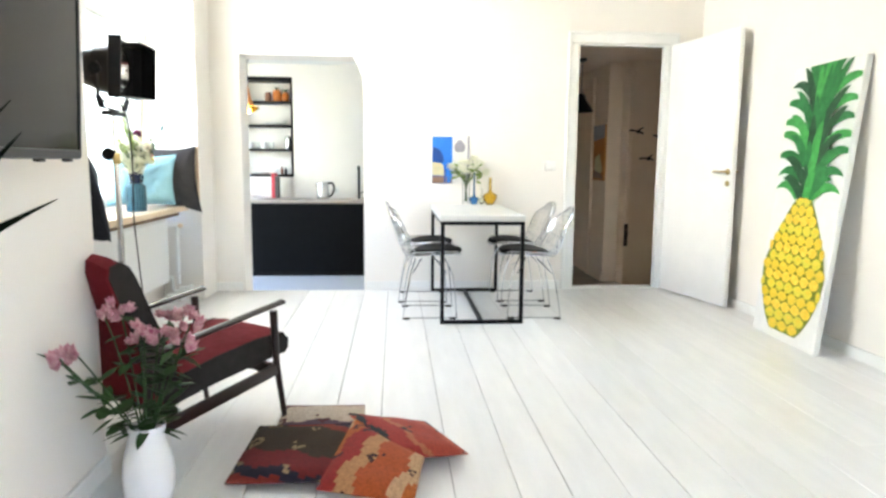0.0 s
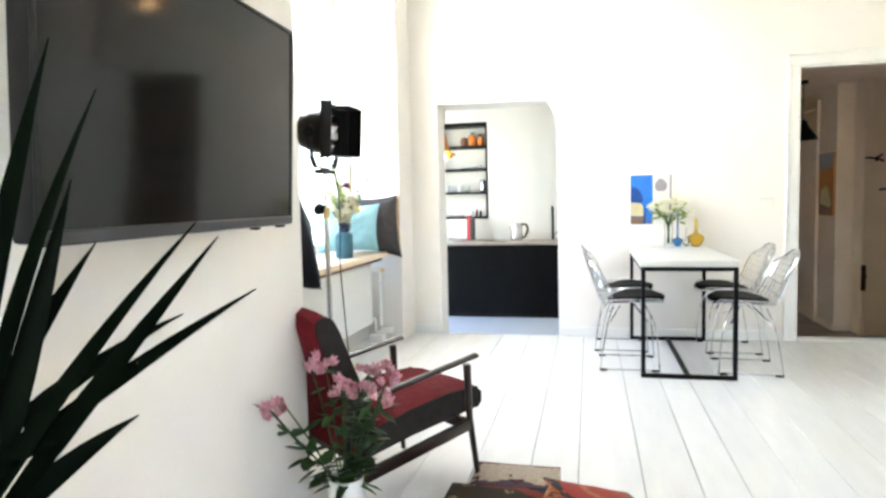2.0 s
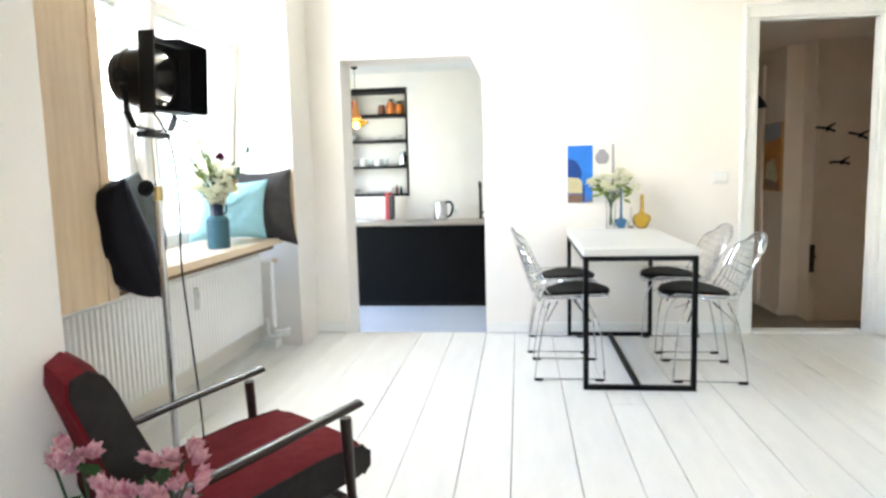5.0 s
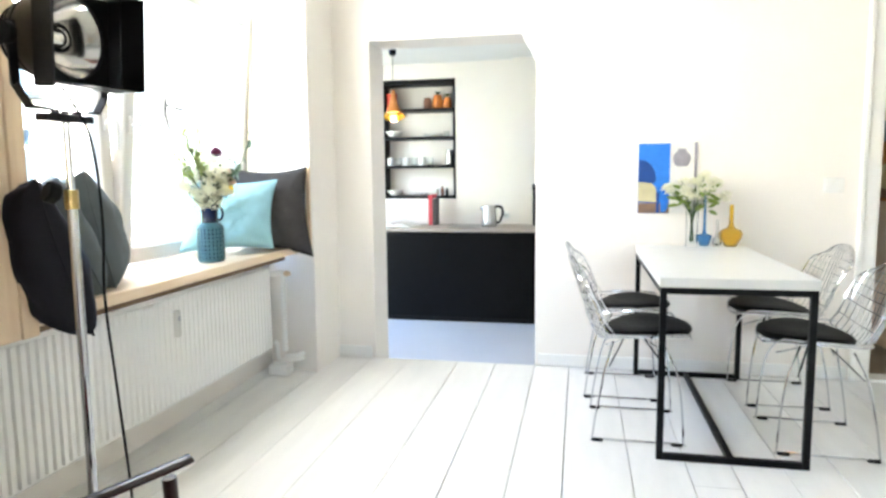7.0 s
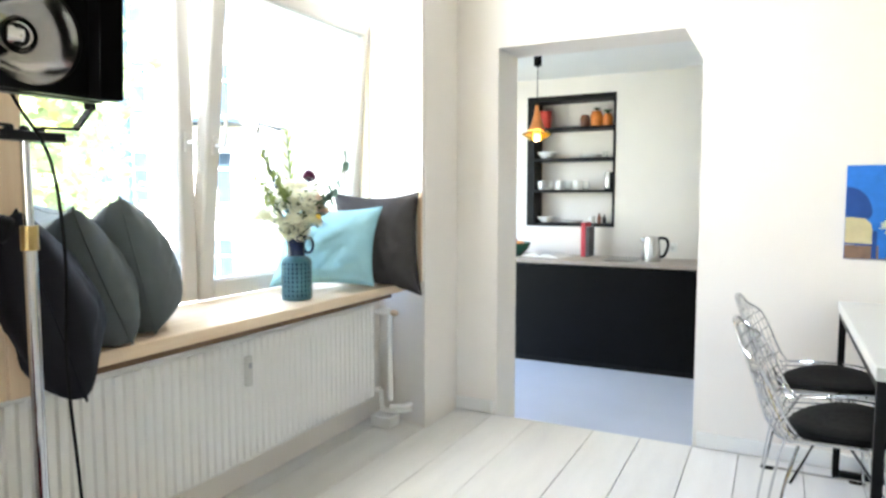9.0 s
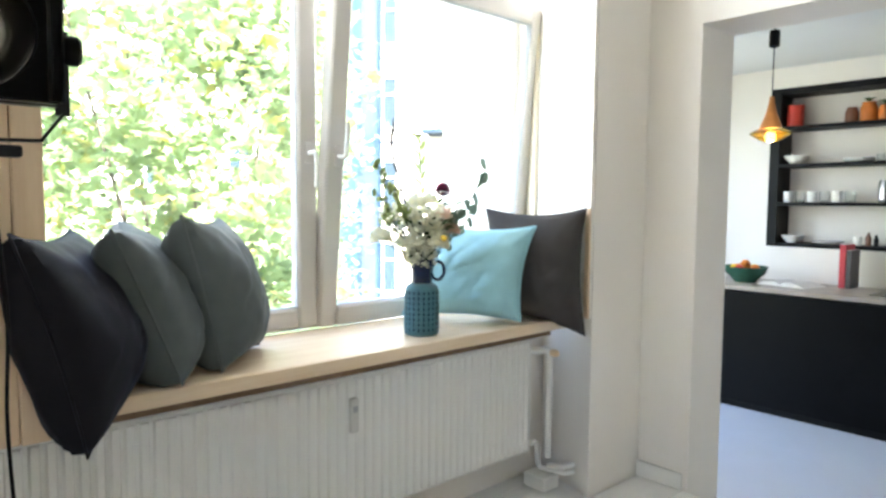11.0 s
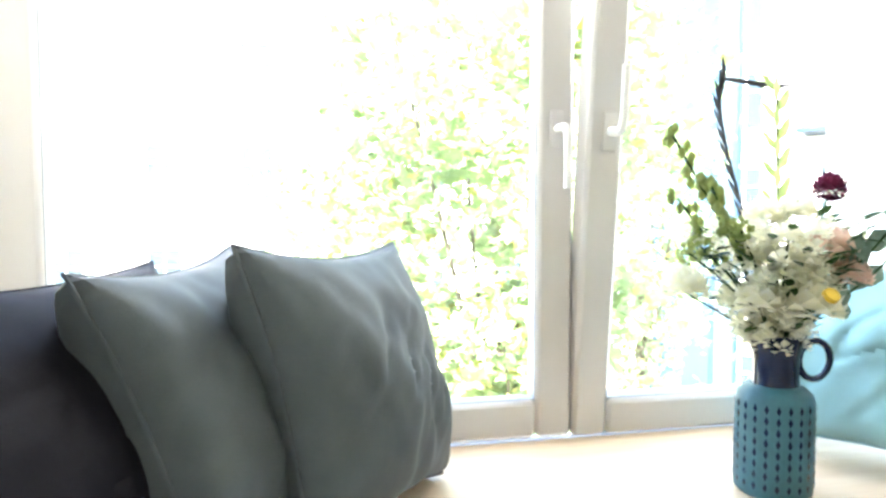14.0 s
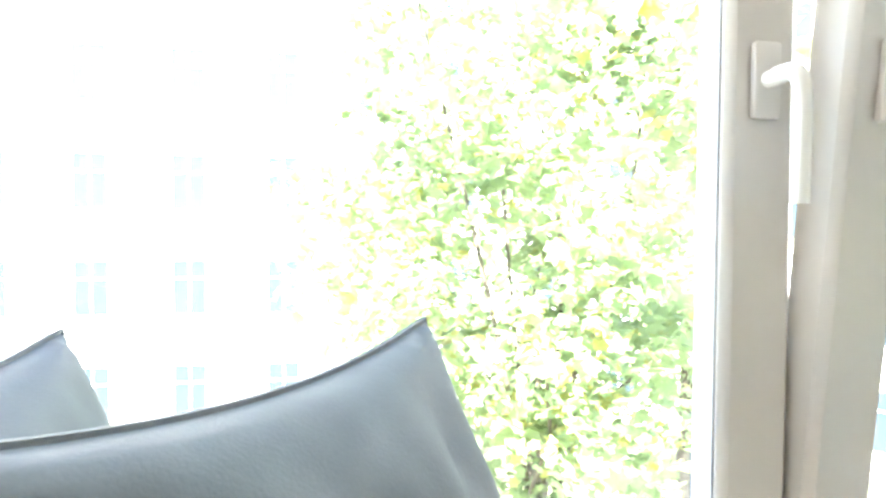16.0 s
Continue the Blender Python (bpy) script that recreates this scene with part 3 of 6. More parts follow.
def sash(y0, y1, handle_y, up, tilt):
    """A casement: stiles and rails, gasket, pane, handle; tilted inward about its foot."""
    z0, z1, w = 0.0, SZT - WZ0 - 0.005, 0.078
    m = Matrix.Translation((WX + 0.007, 0, WZ0 + 0.004)) @ pose(0, 0, 0, 0, tilt, 0)
    fr = part("sash", frame_bm(y0, y1, z0, z1, w, 0, 0.062, 0.009), PVC, win, m=m)
    bm = frame_bm(y0 + w - 0.004, y1 - w + 0.004, z0 + w - 0.004, z1 - w + 0.004, 0.006, 0.018, 0.05, 0.001)
    part("gasket", bm, GASKET, fr)
    bm = B()
    box(bm, 0.026, 0.032, y0 + w - 0.002, y1 - w + 0.002, z0 + w - 0.002, z1 - w + 0.002)
    part("pane", bm, PANE, fr).visible_shadow = False
    hz, s = 1.405 - WZ0, 1 if up else -1
    bm = B()
    box(bm, 0.0625, 0.072, handle_y - 0.015, handle_y + 0.015, hz - 0.038, hz + 0.038, 0.004, 2)
    part("handle_plate", bm, PVC, fr)
    bm = B()
    tube(bm, [(0.071, handle_y, hz), (0.090, handle_y, hz)], 0.0085, 10)
    tube(bm, smoothline([(0.088, handle_y - 0.004, hz), (0.106, handle_y + 0.002, hz), (0.112, handle_y + 0.006, hz + s * 0.018), (0.112, handle_y + 0.007, hz + s * 0.07), (0.110, handle_y + 0.007, hz + s * 0.122)], 5), 0.0085, 10)
    part("handle", bm, HANDW, fr, "white lever handle")
    bm = B()
    tube(bm, [(0.0, handle_y + (0.052 if not up else -0.052), 0.26), (0.004, handle_y + (0.052 if not up else -0.052), 0.285)], 0.006, 6)
    part("latch_pin", bm, GASKET, fr)
    return fr


sash(SY0, SYM - 0.001, SYM - 0.042, False, 0.0)
sash(SYM + 0.001, SY1, SYM + 0.044, True, 5.6)
# outer sill
bm = B()
box(bm, -2.42, -2.136, WY0, WY1, 0.70, 0.725, 0.004)
part("outer_sill", bm, STEEL, win)

# niche lining: pine fascia in front, painted reveals, pine battens
lining = tagged(new("niche_lining"), "pale pine boards lining the window niche", "wood panel", "", "structure")
for y0, y1, x1 in ((2.6, 3.555, -1.545), (3.5555, 3.615, -1.538)):
    bm = B()
    box(bm, -1.575, x1, y0, y1, 0.70, 2.945, 0.003)
    part("board", bm, PINE, lining)
bm = B()
box(bm, -2.069, -1.576, 2.6, 3.455, 0.70, 2.945, 0.003)
box(bm, -2.069, -1.576, 3.4555, 3.49, 0.763, 2.945, 0.003)
box(bm, -1.66, -1.576, 3.4905, 3.608, 0.763, 2.945, 0.003)
part("reveal", bm, WALL, lining)
TL_ = Matrix.Translation((-1.481, 5.548, 0)) @ Matrix.Rotation(-0.333, 4, "Z")
for x0, x1, y0, y1, z1, mt in ((-0.53, 0.0, -0.014, -0.001, 2.945, WALL), (-0.03, 0.003, -0.022, -0.0145, 1.215, PINE), (-0.49, -0.42, -0.032, -0.0145, 2.945, LPINE)):
    bm = B()
    box(bm, x0, x1, y0, y1, 0.763, z1, 0.002, 1, TL_)
    part("board", bm, mt, lining)
ws = thing("window_seat", pose(0, 0, 0), "pale pine seat board over the radiator in the window niche", "window seat")
part("seat_board", box(B(), -2.012, -1.5735, 3.492, 5.49, 0.722, 0.762, 0.002), SILLW, ws)
part("edge_band", box(B(), -1.573, -1.555, 3.532, 5.49, 0.7215, 0.7625, 0.004, 2), SILLW, ws)
# dark strip that stands in for the shadow gap below the seat board
bm = B()
box(bm, -1.83, -1.62, 2.6, 5.46, 0.685, 0.7215, 0.002)
tagged(mesh_ob("seat_batten", bm, DARKGAP, False), "dark brown strip in place of the shadow gap under the seat board", "batten", "", "structure")

# ---- radiator ----
rad = thing("radiator", pose(-1.71, 0, 0), "long white ribbed panel radiator under the window seat", "radiator")
RY0, RY1, RZ0, RZ1 = 2.62, 5.46, 0.155, 0.655
bm = B()
box(bm, -0.10, -0.012, RY0, RY1, RZ0, RZ1, 0.006)
part("body", bm, RAD, rad)
bm = B()
box(bm, -0.0119, -0.0105, RY0 + 0.003, RY1 - 0.003, RZ0 + 0.01, RZ1 - 0.01)
face = part("front_panel", bm, RAD, rad)
rib = None
y = RY0 + 0.02
while y < RY1 - 0.04:
    if rib is None:
        bm = B()
        pr = [(0.0, 0.004), (0.010, 0.010), (0.010, 0.0265), (0.0, 0.0325)]
        lo = [bm.verts.new((x, yy, RZ0 + 0.018)) for x, yy in pr]
        hi = [bm.verts.new((x, yy, RZ1 - 0.018)) for x, yy in pr]
        for a in range(3):
            bm.faces.new((lo[a], lo[a + 1], hi[a + 1], hi[a]))
        bm.faces.new(lo[::-1]), bm.faces.new(hi)
        ob = part("rib", bm, RAD, face)
        rib = ob.data
    else:
        ob = new("rib", rib)
        ob.parent = face
    ob.matrix_basis = pose(-0.0106, y, 0)
    y += 0.0365
bm = B()
box(bm, -0.10, 0.0, RY0 - 0.003, RY1 + 0.003, RZ1, RZ1 + 0.012, 0.004)
part("top_grille", bm, RAD, rad)
bm = B()
box(bm, 0.0, 0.022, 4.508, 4.54, 0.462, 0.582, 0.007, 2)
part("heat_meter", bm, GREYP, rad, "small grey-white heat meter")
bm = B()
box(bm, 0.022, 0.0235, 4.515, 4.533, 0.535, 0.555)
part("meter_display", bm, GASKET, bpy.data.objects["heat_meter"])
for yy in (2.9, 5.2):
    bm = B()
    box(bm, -0.118, -0.1, yy, yy + 0.03, 0.2, 0.6)
    part("bracket", bm, RAD, rad)

pipe = thing("heating_pipe", pose(-1.66, 5.50, 0), "white painted heating pipe beside the radiator", "pipe")
bm = B()
tube(bm, smoothline([(-0.08, -0.045, 0.60), (-0.03, -0.03, 0.605), (0.0, 0, 0.60), (0.0, 0, 0.5), (0, 0, 0.14)], 5), 0.016, 10)
part("riser", bm, TRIM, pipe)
bm = B()
tube(bm, smoothline([(-0.05, -0.05, 0.2), (-0.045, -0.02, 0.19), (-0.045, -0.01, 0.12), (-0.045, 0, 0.09)], 5), 0.0125, 10)
part("return", bm, TRIM, pipe)
bm = B()
tube(bm, [(0.0, 0, 0.105), (0.06, 0.03, 0.105), (0.11, 0.2, 0.105)], 0.013, 10)
tube(bm, [(-0.045, 0, 0.08), (0.06, 0.05, 0.075), (0.118, 0.2, 0.075)], 0.013, 10)
part("floor_run", bm, TRIM, pipe)
bm = B()
lathe(bm, [(0, 0), (0.012, 0), (0.016, 0.006), (0.016, 0.02), (0.011, 0.035), (0, 0.035)], 12, m=Matrix.Translation((0.012, 0, 0.60)) @ pose(0, 0, 0, 0, 90, 0))
part("valve", bm, PINE, pipe, "cream valve")
bm = B()
box(bm, -0.09, 0.03, -0.05, 0.045, 0.001, 0.06, 0.004)
part("pipe_boxing", bm, TRIM, pipe)

# ---- hall door leaf, open ----
da = math.degrees(math.atan2(5.04 - 5.905, 2.605 - 2.425))
door = tagged(new("door_1"), "white flush door standing open against the wall", "door", "", "structure")
door.matrix_basis = pose(2.425, 5.905, 0, 0, 0, da)
bm = B()
box(bm, 0.0, 0.84, -0.02, 0.02, 0.012, 2.115, 0.003)
part("door_leaf", bm, TRIM, door)
for s in (-1, 1):
    bm = B()
    lathe(bm, [(0, 0), (0.024, 0), (0.024, 0.007), (0.02, 0.009), (0, 0.009)], 16, m=Matrix.Translation((0.80, s * 0.02, 1.055)) @ pose(0, 0, 0, -90 * s))
    tube(bm, smoothline([(0.80, s * 0.028, 1.055), (0.80, s * 0.06, 1.055), (0.785, s * 0.066, 1.055), (0.69, s * 0.066, 1.055)], 4), 0.009, 10)
    part("door_handle", bm, BRASS, door, "brass lever handle")
    bm = B()
    lathe(bm, [(0, 0), (0.022, 0), (0.022, 0.006), (0, 0.006)], 16, m=Matrix.Translation((0.80, s * 0.02, 0.965)) @ pose(0, 0, 0, -90 * s))
    part("lock_rose", bm, BRASS, door)

# light switch
sw = thing("light_switch", pose(1.385, YN, 1.085), "double white plastic light switch on the wall", "light switch")
bm = B()
box(bm, -0.052, 0.052, -0.011, -0.0005, -0.042, 0.042, 0.004, 2)
part("plate", bm, PLASW, sw)
for x in (-0.022, 0.022):
    bm = B()
    box(bm, x - 0.0205, x + 0.0205, -0.0155, -0.0112, -0.029, 0.029, 0.002)
    part("rocker", bm, PLASW, sw)

# ---- dining table ----
tb = thing("dining_table", pose(0.35, 4.665, 0), "white dining table on a black square-tube steel frame", "table")
TW, TL = 0.575, 1.20
bm = B()
box(bm, -0.004, TW + 0.004, -0.006, TL, 0.712, 0.752, 0.003)
part("tabletop", bm, TOPW, tb, "white laminate tabletop")
t = 0.026
for y0 in (0.0, TL - 0.04):
    bm = B()
    for a in ((0, t, 0, 0.711), (TW - t, TW, 0, 0.711), (t, TW - t, 0.685, 0.711), (t, TW - t, 0, t)):
        box(bm, a[0], a[1], y0, y0 + t, a[2], a[3], 0.002)
    part("leg_frame", bm, BLACKM, tb)
bm = B()
box(bm, TW / 2 - 0.013, TW / 2 + 0.013, t, TL - 0.04, 0.0, t, 0.002)
part("stretcher", bm, BLACKM, tb)
for x in (0.0, TW - t):
    bm = B()
    box(bm, x, x + t, t, TL - 0.04, 0.685, 0.711, 0.002)
    part("side_rail", bm, BLACKM, tb)

# ---- pendant over the dining side of the room ----
dp = thing("ceiling_pendant", pose(1.42, 4.79, 0), "small copper pendant lamp with a lit bulb, under the ceiling", "pendant lamp")
part("shade", lathe(B(), [(0.016, 2.62), (0.022, 2.58), (0.05, 2.50), (0.10, 2.43), (0.105, 2.42), (0.101, 2.42), (0.046, 2.495), (0.014, 2.575)], 32), LAMPSH, dp, "copper shade")
part("bulb", lathe(B(), [(0, 2.375), (0.02, 2.38), (0.03, 2.405), (0.024, 2.44), (0.012, 2.47), (0, 2.475)], 18), BULB, dp, "glowing bulb")
part("cable", tube(B(), [(0, 0, 2.61), (0, 0, 3.13)], 0.003, 6), RUBBER, dp)
part("canopy", lathe(B(), [(0, CEILZ), (0.045, CEILZ), (0.045, 3.125), (0.012, 3.115), (0, 3.115)], 18), BLACKM, dp)

# ---- wire chairs ----


def chair_surface(u, v):
    """u -1..1 across, v 0..1 from the front of the seat to the top of the back. Local front is +y."""
    if v < 0.46:
        k = v / 0.46
        y, z = 0.235 - 0.40 * k, 0.455 - 0.028 * k + 0.016 * (1 - k) ** 3 * -1
        w = 0.20 + 0.055 * math.sin(math.pi * min(1, k * 0.75 + 0.1))
        cup = 0.05 * abs(u) ** 2.4
    else:
        k = (v - 0.46) / 0.54
        a, top = min(1, k / 0.28), max(0.0, (k - 0.62) / 0.38)
        y = -0.165 - 0.03 * math.sin(a * math.pi / 2) - 0.105 * k
        z = 0.427 + 0.05 * (1 - math.cos(a * math.pi / 2)) + 0.315 * k
        w = (0.215 + 0.03 * math.sin(min(1, k / 0.75) * math.pi / 2)) * (1 - 0.30 * top ** 2.4)
        cup = 0.05 * abs(u) ** 2.4 * (1 - k)
        y += 0.07 * abs(u) ** 2.2 * (0.45 + 0.55 * (1 - k))
        z -= 0.055 * abs(u) ** 3.0 * top
    if v < 0.12:
        y -= 0.05 * abs(u) ** 2.5 * (1 - v / 0.12)
    return Vector((u * w, y, z + cup))


def chair_rim():
    return [chair_surface(-1 + 2 * k / 9, 0) for k in range(10)] + [chair_surface(1, 0.04 + 0.92 * k / 17) for k in range(18)] + [chair_surface(1 - 2 * k / 9, 1) for k in range(10)] + [chair_surface(-1, 0.96 - 0.92 * k / 17) for k in range(18)]


def make_chair():
    ch = thing("wire_chair", pose(0, 0, 0), "chrome wire dining chair with a round black seat pad", "chair", "chairs round the dining table")
    shell = part("rim", tube(B(), chair_rim(), 0.0045, 6, closed=True), CHROME, ch)
    for i in range(15):
        u = -0.88 + 1.76 * i / 14
        part("wire", tube(B(), [chair_surface(u, 0.01 + 0.98 * k / 19) for k in range(20)], 0.0022, 4), CHROME, shell)
    for j in range(14):
        v = 0.05 + 0.90 * j / 13
        part("wire", tube(B(), [chair_surface(-1 + 2 * k / 11, v) for k in range(12)], 0.0022, 4), CHROME, shell)
    for s in (-1, 1):
        pts = [(s * 0.12, 0.10, 0.44), (s * 0.195, 0.165, 0.30), (s * 0.205, 0.19, 0.03), (s * 0.205, 0.165, 0.012), (s * 0.205, -0.155, 0.012), (s * 0.205, -0.185, 0.03), (s * 0.195, -0.14, 0.30), (s * 0.12, -0.10, 0.425)]
        part("sled_leg", tube(B(), smoothline(pts, 4), 0.0046, 7), CHROME, ch)
        for y in (0.165, -0.165):
            bm = B()
            box(bm, s * 0.205 - 0.009, s * 0.205 + 0.009, y - 0.024, y + 0.024, 0.0, 0.014, 0.004)
            part("foot_glide", bm, RUBBER, ch)
    part("cross_wire", tube(B(), [(-0.19, 0.12, 0.33), (0, 0.04, 0.415), (0.19, 0.12, 0.33)], 0.0045, 6), CHROME, ch)
    part("cross_wire", tube(B(), [(-0.19, -0.12, 0.33), (0, -0.05, 0.405), (0.19, -0.12, 0.33)], 0.0045, 6), CHROME, ch)
    bm = B()
    n = 28
    prof = [(0, 0.0), (0.90, 0.0), (0.99, 0.010), (1.0, 0.02), (0.96, 0.032), (0.85, 0.04), (0.5, 0.046), (0, 0.047)]
    lathe(bm, prof, n)
    for v in bm.verts:
        a = 1.0 if v.co.y > 0 else 0.9
        sx = 0.205 * (1 - 0.10 * max(0, -v.co.y))
        v.co = Vector((v.co.x * sx, v.co.y * 0.20 * a + 0.045, v.co.z + 0.445 + 0.02 * v.co.y * 0.5 + 0.02 * abs(v.co.x) ** 2.4))
    part("seat_pad", bm, LEATH, ch, "black leather seat pad")
    return ch


c0 = make_chair()
c0.matrix_basis = pose(0.285, 5.02, 0, 0, 0, -90)
copy_thing(c0, pose(0.262, 5.582, 0, 0, 0, -91.5))
copy_thing(c0, pose(1.042, 5.0, 0, 0, 0, 87))
copy_thing(c0, pose(1.046, 5.59, 0, 0, 0, 91))


# ---- television ----
tv = thing("television", pose(-0.757, 1.62, 1.37, 0, 2.6, 2.0), "flat black television on a wall bracket", "television")
HW, HH = 0.455, 0.262
bm = B()
box(bm, -0.045, -0.006, -HW, HW, -HH, HH, 0.006, 2)
part("housing", bm, TVFR, tv)
bm = B()
for a in ((-HW, HW, HH - 0.008, HH), (-HW, -HW + 0.009, -HH, HH - 0.008), (HW - 0.009, HW, -HH, HH - 0.008)):
    box(bm, -0.0065, 0.0, a[0], a[1], a[2], a[3], 0.001)
part("bezel", bm, TVFR, tv)
bm = B()
box(bm, -0.0065, 0.002, -HW + 0.009, HW - 0.009, -HH - 0.004, -HH + 0.02, 0.003)
part("lower_bezel", bm, TVSIL, tv, "silver-grey lower bezel")
bm = B()
box(bm, -0.0062, -0.0035, -HW + 0.0092, HW - 0.0092, -HH + 0.0202, HH - 0.0082)
part("screen", bm, SCREEN, tv, "glossy black screen")
bm = B()
box(bm, -0.214, -0.046, -0.12, 0.12, -0.1, 0.1, 0.004)
part("wall_bracket", bm, TVFR, tv)
for y in (HW - 0.06, 0.25):
    bm = B()
    box(bm, -0.02, 0.0, y - 0.012, y + 0.012, -HH - 0.011, -HH - 0.0042, 0.002)
    part("sensor", bm, TVFR, tv)

# ---- plants ----


def blade(bm, p0, p1, width, sag=0.06, n=9, fold=0.25, up=(0, 0, 1)):
    """A long pointed leaf from p0 to p1 that arches and tapers."""
    p0, p1 = Vector(p0), Vector(p1)
    mid = (p0 + p1) / 2 + Vector(up) * sag
    side0 = (p1 - p0).cross(Vector(up))
    side0 = side0.normalized() if side0.length > 1e-4 else Vector((1, 0, 0))
    rows = []
    for i in range(n + 1):
        k = i / n
        c = p0 * (1 - k) ** 2 + mid * 2 * k * (1 - k) + p1 * k * k
        w = width * (0.30 + 1.3 * k - 1.0 * k * k if k < 0.35 else 0.6325 * (1 - ((k - 0.35) / 0.65) ** 1.7)) * 0.8
        w = max(w, 0.0006)
        nrm = side0.cross((p1 - p0).normalized())
        rows.append([bm.verts.new(c - side0 * w + nrm * w * fold), bm.verts.new(c), bm.verts.new(c + side0 * w + nrm * w * fold)])
    for a, b in zip(rows, rows[1:]):
        bm.faces.new((a[0], a[1], b[1], b[0])), bm.faces.new((a[1], a[2], b[2], b[1]))
    return bm


rng = random.Random(7)
yu = thing("yucca_plant", pose(-0.56, 0.84, 0), "tall yucca plant with long dark pointed leaves", "houseplant")
part("trunk", tube(B(), [(0, 0, 0.22), (0.005, 0.0, 0.5), (0.0, 0.0, 0.86)], 0.032, 12, r1=0.026), BARK, yu)
part("pot", lathe(B(), [(0, 0), (0.115, 0), (0.125, 0.02), (0.15, 0.26), (0.155, 0.28), (0.14, 0.28), (0.135, 0.24), (0, 0.23)], 28), CERAM, yu, "white ceramic plant pot")
tips = [(-0.389, 1.13, 1.053), (-0.262, 0.81, 1.149), (-0.332, 0.953, 1.13), (-0.476, 1.10, 1.024), (-0.43, 0.86, 1.31), (-0.41, 0.89, 1.27), (-0.45, 0.80, 1.27), (-0.47, 0.92, 1.19), (-0.54, 1.03, 1.12), (-0.44, 0.96, 0.94), (-0.43, 0.84, 0.955), (-0.50, 0.74, 1.27)]
for k, tp in enumerate(tips):
    st = Vector((0.01, 0.01, 0.86)) + Vector((rng.uniform(-0.015, 0.015), rng.uniform(-0.015, 0.015), rng.uniform(-0.04, 0.06)))
    e = Vector(tp) - Vector((-0.56, 0.84, 0))
    part("leaf", blade(B(), st, e, rng.uniform(0.019, 0.029), 0.035 if e.z > 1.05 else 0.06, 9, 0.25, (rng.uniform(0.2, 0.7), rng.uniform(-0.8, -0.2), 0.6)), LEAFD, yu)
for k in range(22):
    a = radians(rng.uniform(100, 330))
    L, el = rng.uniform(0.25, 0.42), rng.uniform(0.0, 1.25)
    e = Vector((max(-0.17, math.cos(a) * L * math.cos(el)), math.sin(a) * L * math.cos(el), 0.90 + L * math.sin(el)))
    part("leaf", blade(B(), (0.0, 0.0, 0.86 + rng.uniform(-0.04, 0.05)), e, rng.uniform(0.019, 0.029), 0.05, 9, 0.25, (rng.uniform(-0.6, 0.6), rng.uniform(-0.6, 0.6), 0.6)), LEAFD, yu)
for k in range(9):
    a = rng.uniform(-1.3, 1.2)
    L = rng.uniform(0.16, 0.26)
    e = Vector((math.cos(a) * L, math.sin(a) * L, rng.uniform(0.66, 0.80)))
    part("leaf", blade(B(), (0.0, 0.0, 0.58), e, 0.018, 0.05), LEAFD, yu)


def petal_cup(bm, at, r, n, out=0.9, up=0.6, turn=0.0, w=0.55):
    """A small flower of n pointed petals round at."""
    at = Vector(at)
    for k in range(n):
        a = 2 * math.pi * k / n + turn
        d, s = Vector((math.cos(a), math.sin(a), 0)), Vector((-math.sin(a), math.cos(a), 0))
        p = [at, at + d * r * out * 0.5 + s * r * w * 0.6 + Vector((0, 0, r * up * 0.55)), at + d * r * out + Vector((0, 0, r * up)), at + d * r * out * 0.5 - s * r * w * 0.6 + Vector((0, 0, r * up * 0.55)), at + d * r * out * 0.55 + Vector((0, 0, r * up * 0.35))]
        v = [bm.verts.new(q) for q in p]
        for f in ((0, 1, 4), (4, 1, 2), (4, 2, 3), (0, 4, 3)):
            bm.faces.new([v[i] for i in f])
    return bm


def ball_flower(bm, at, r, n, low=-0.35, w=0.42):
    """A full round blossom: cupped petals set all round a ball."""
    at = Vector(at)
    for k in range(n):
        z = 1 - (1 - low) * (k + 0.5) / n
        a = k * 2.39996
        q = math.sqrt(max(0, 1 - z * z))
        d = Vector((q * math.cos(a), q * math.sin(a), z))
        sd = d.cross(Vector((0.03, 0.02, 1))).normalized()
        up = sd.cross(d)
        p = [at + d * r * 0.25, at + d * r * 0.72 + sd * r * w, at + d * r * 0.98 + up * r * 0.28, at + d * r * 0.72 - sd * r * w, at + d * r * 0.62 + up * r * 0.05]
        v = [bm.verts.new(c) for c in p]
        for f in ((0, 1, 4), (4, 1, 2), (4, 2, 3), (0, 4, 3)):
            bm.faces.new([v[i] for i in f])
    return bm


def leaf_small(bm, at, d, L, w, ref=(0.1, 0.2, 1)):
    at, d = Vector(at), Vector(d).normalized()
    s = d.cross(Vector(ref)).normalized()
    u = s.cross(d)
    v = [bm.verts.new(q) for q in (at, at + d * L * 0.35 + s * w, at + d * L * 0.75 + s * w * 0.7 - u * L * 0.04, at + d * L - u * L * 0.1, at + d * L * 0.75 - s * w * 0.7 - u * L * 0.04, at + d * L * 0.35 - s * w, at + d * L * 0.5 - u * w * 0.35)]
    for f in ((0, 1, 6), (1, 2, 6), (2, 3, 6), (3, 4, 6), (4, 5, 6), (5, 0, 6)):
        bm.faces.new([v[i] for i in f])
    return bm


# pink flowers in a white floor vase
FV = (-0.745, 2.31, 0)
solid("floor_vase", lathe(B(), [(0, 0), (0.052, 0), (0.062, 0.01), (0.076, 0.06), (0.079, 0.115), (0.074, 0.165), (0.064, 0.20), (0.057, 0.225), (0.055, 0.245), (0.058, 0.275), (0.054, 0.275), (0.050, 0.243), (0.052, 0.215), (0.066, 0.17), (0, 0.03)], 32), CERAM, pose(*FV), "white ceramic vase standing on the floor", "vase")
pk = thing("pink_alstroemeria", pose(*FV), "bunch of pink alstroemeria with green leaves", "flowers")
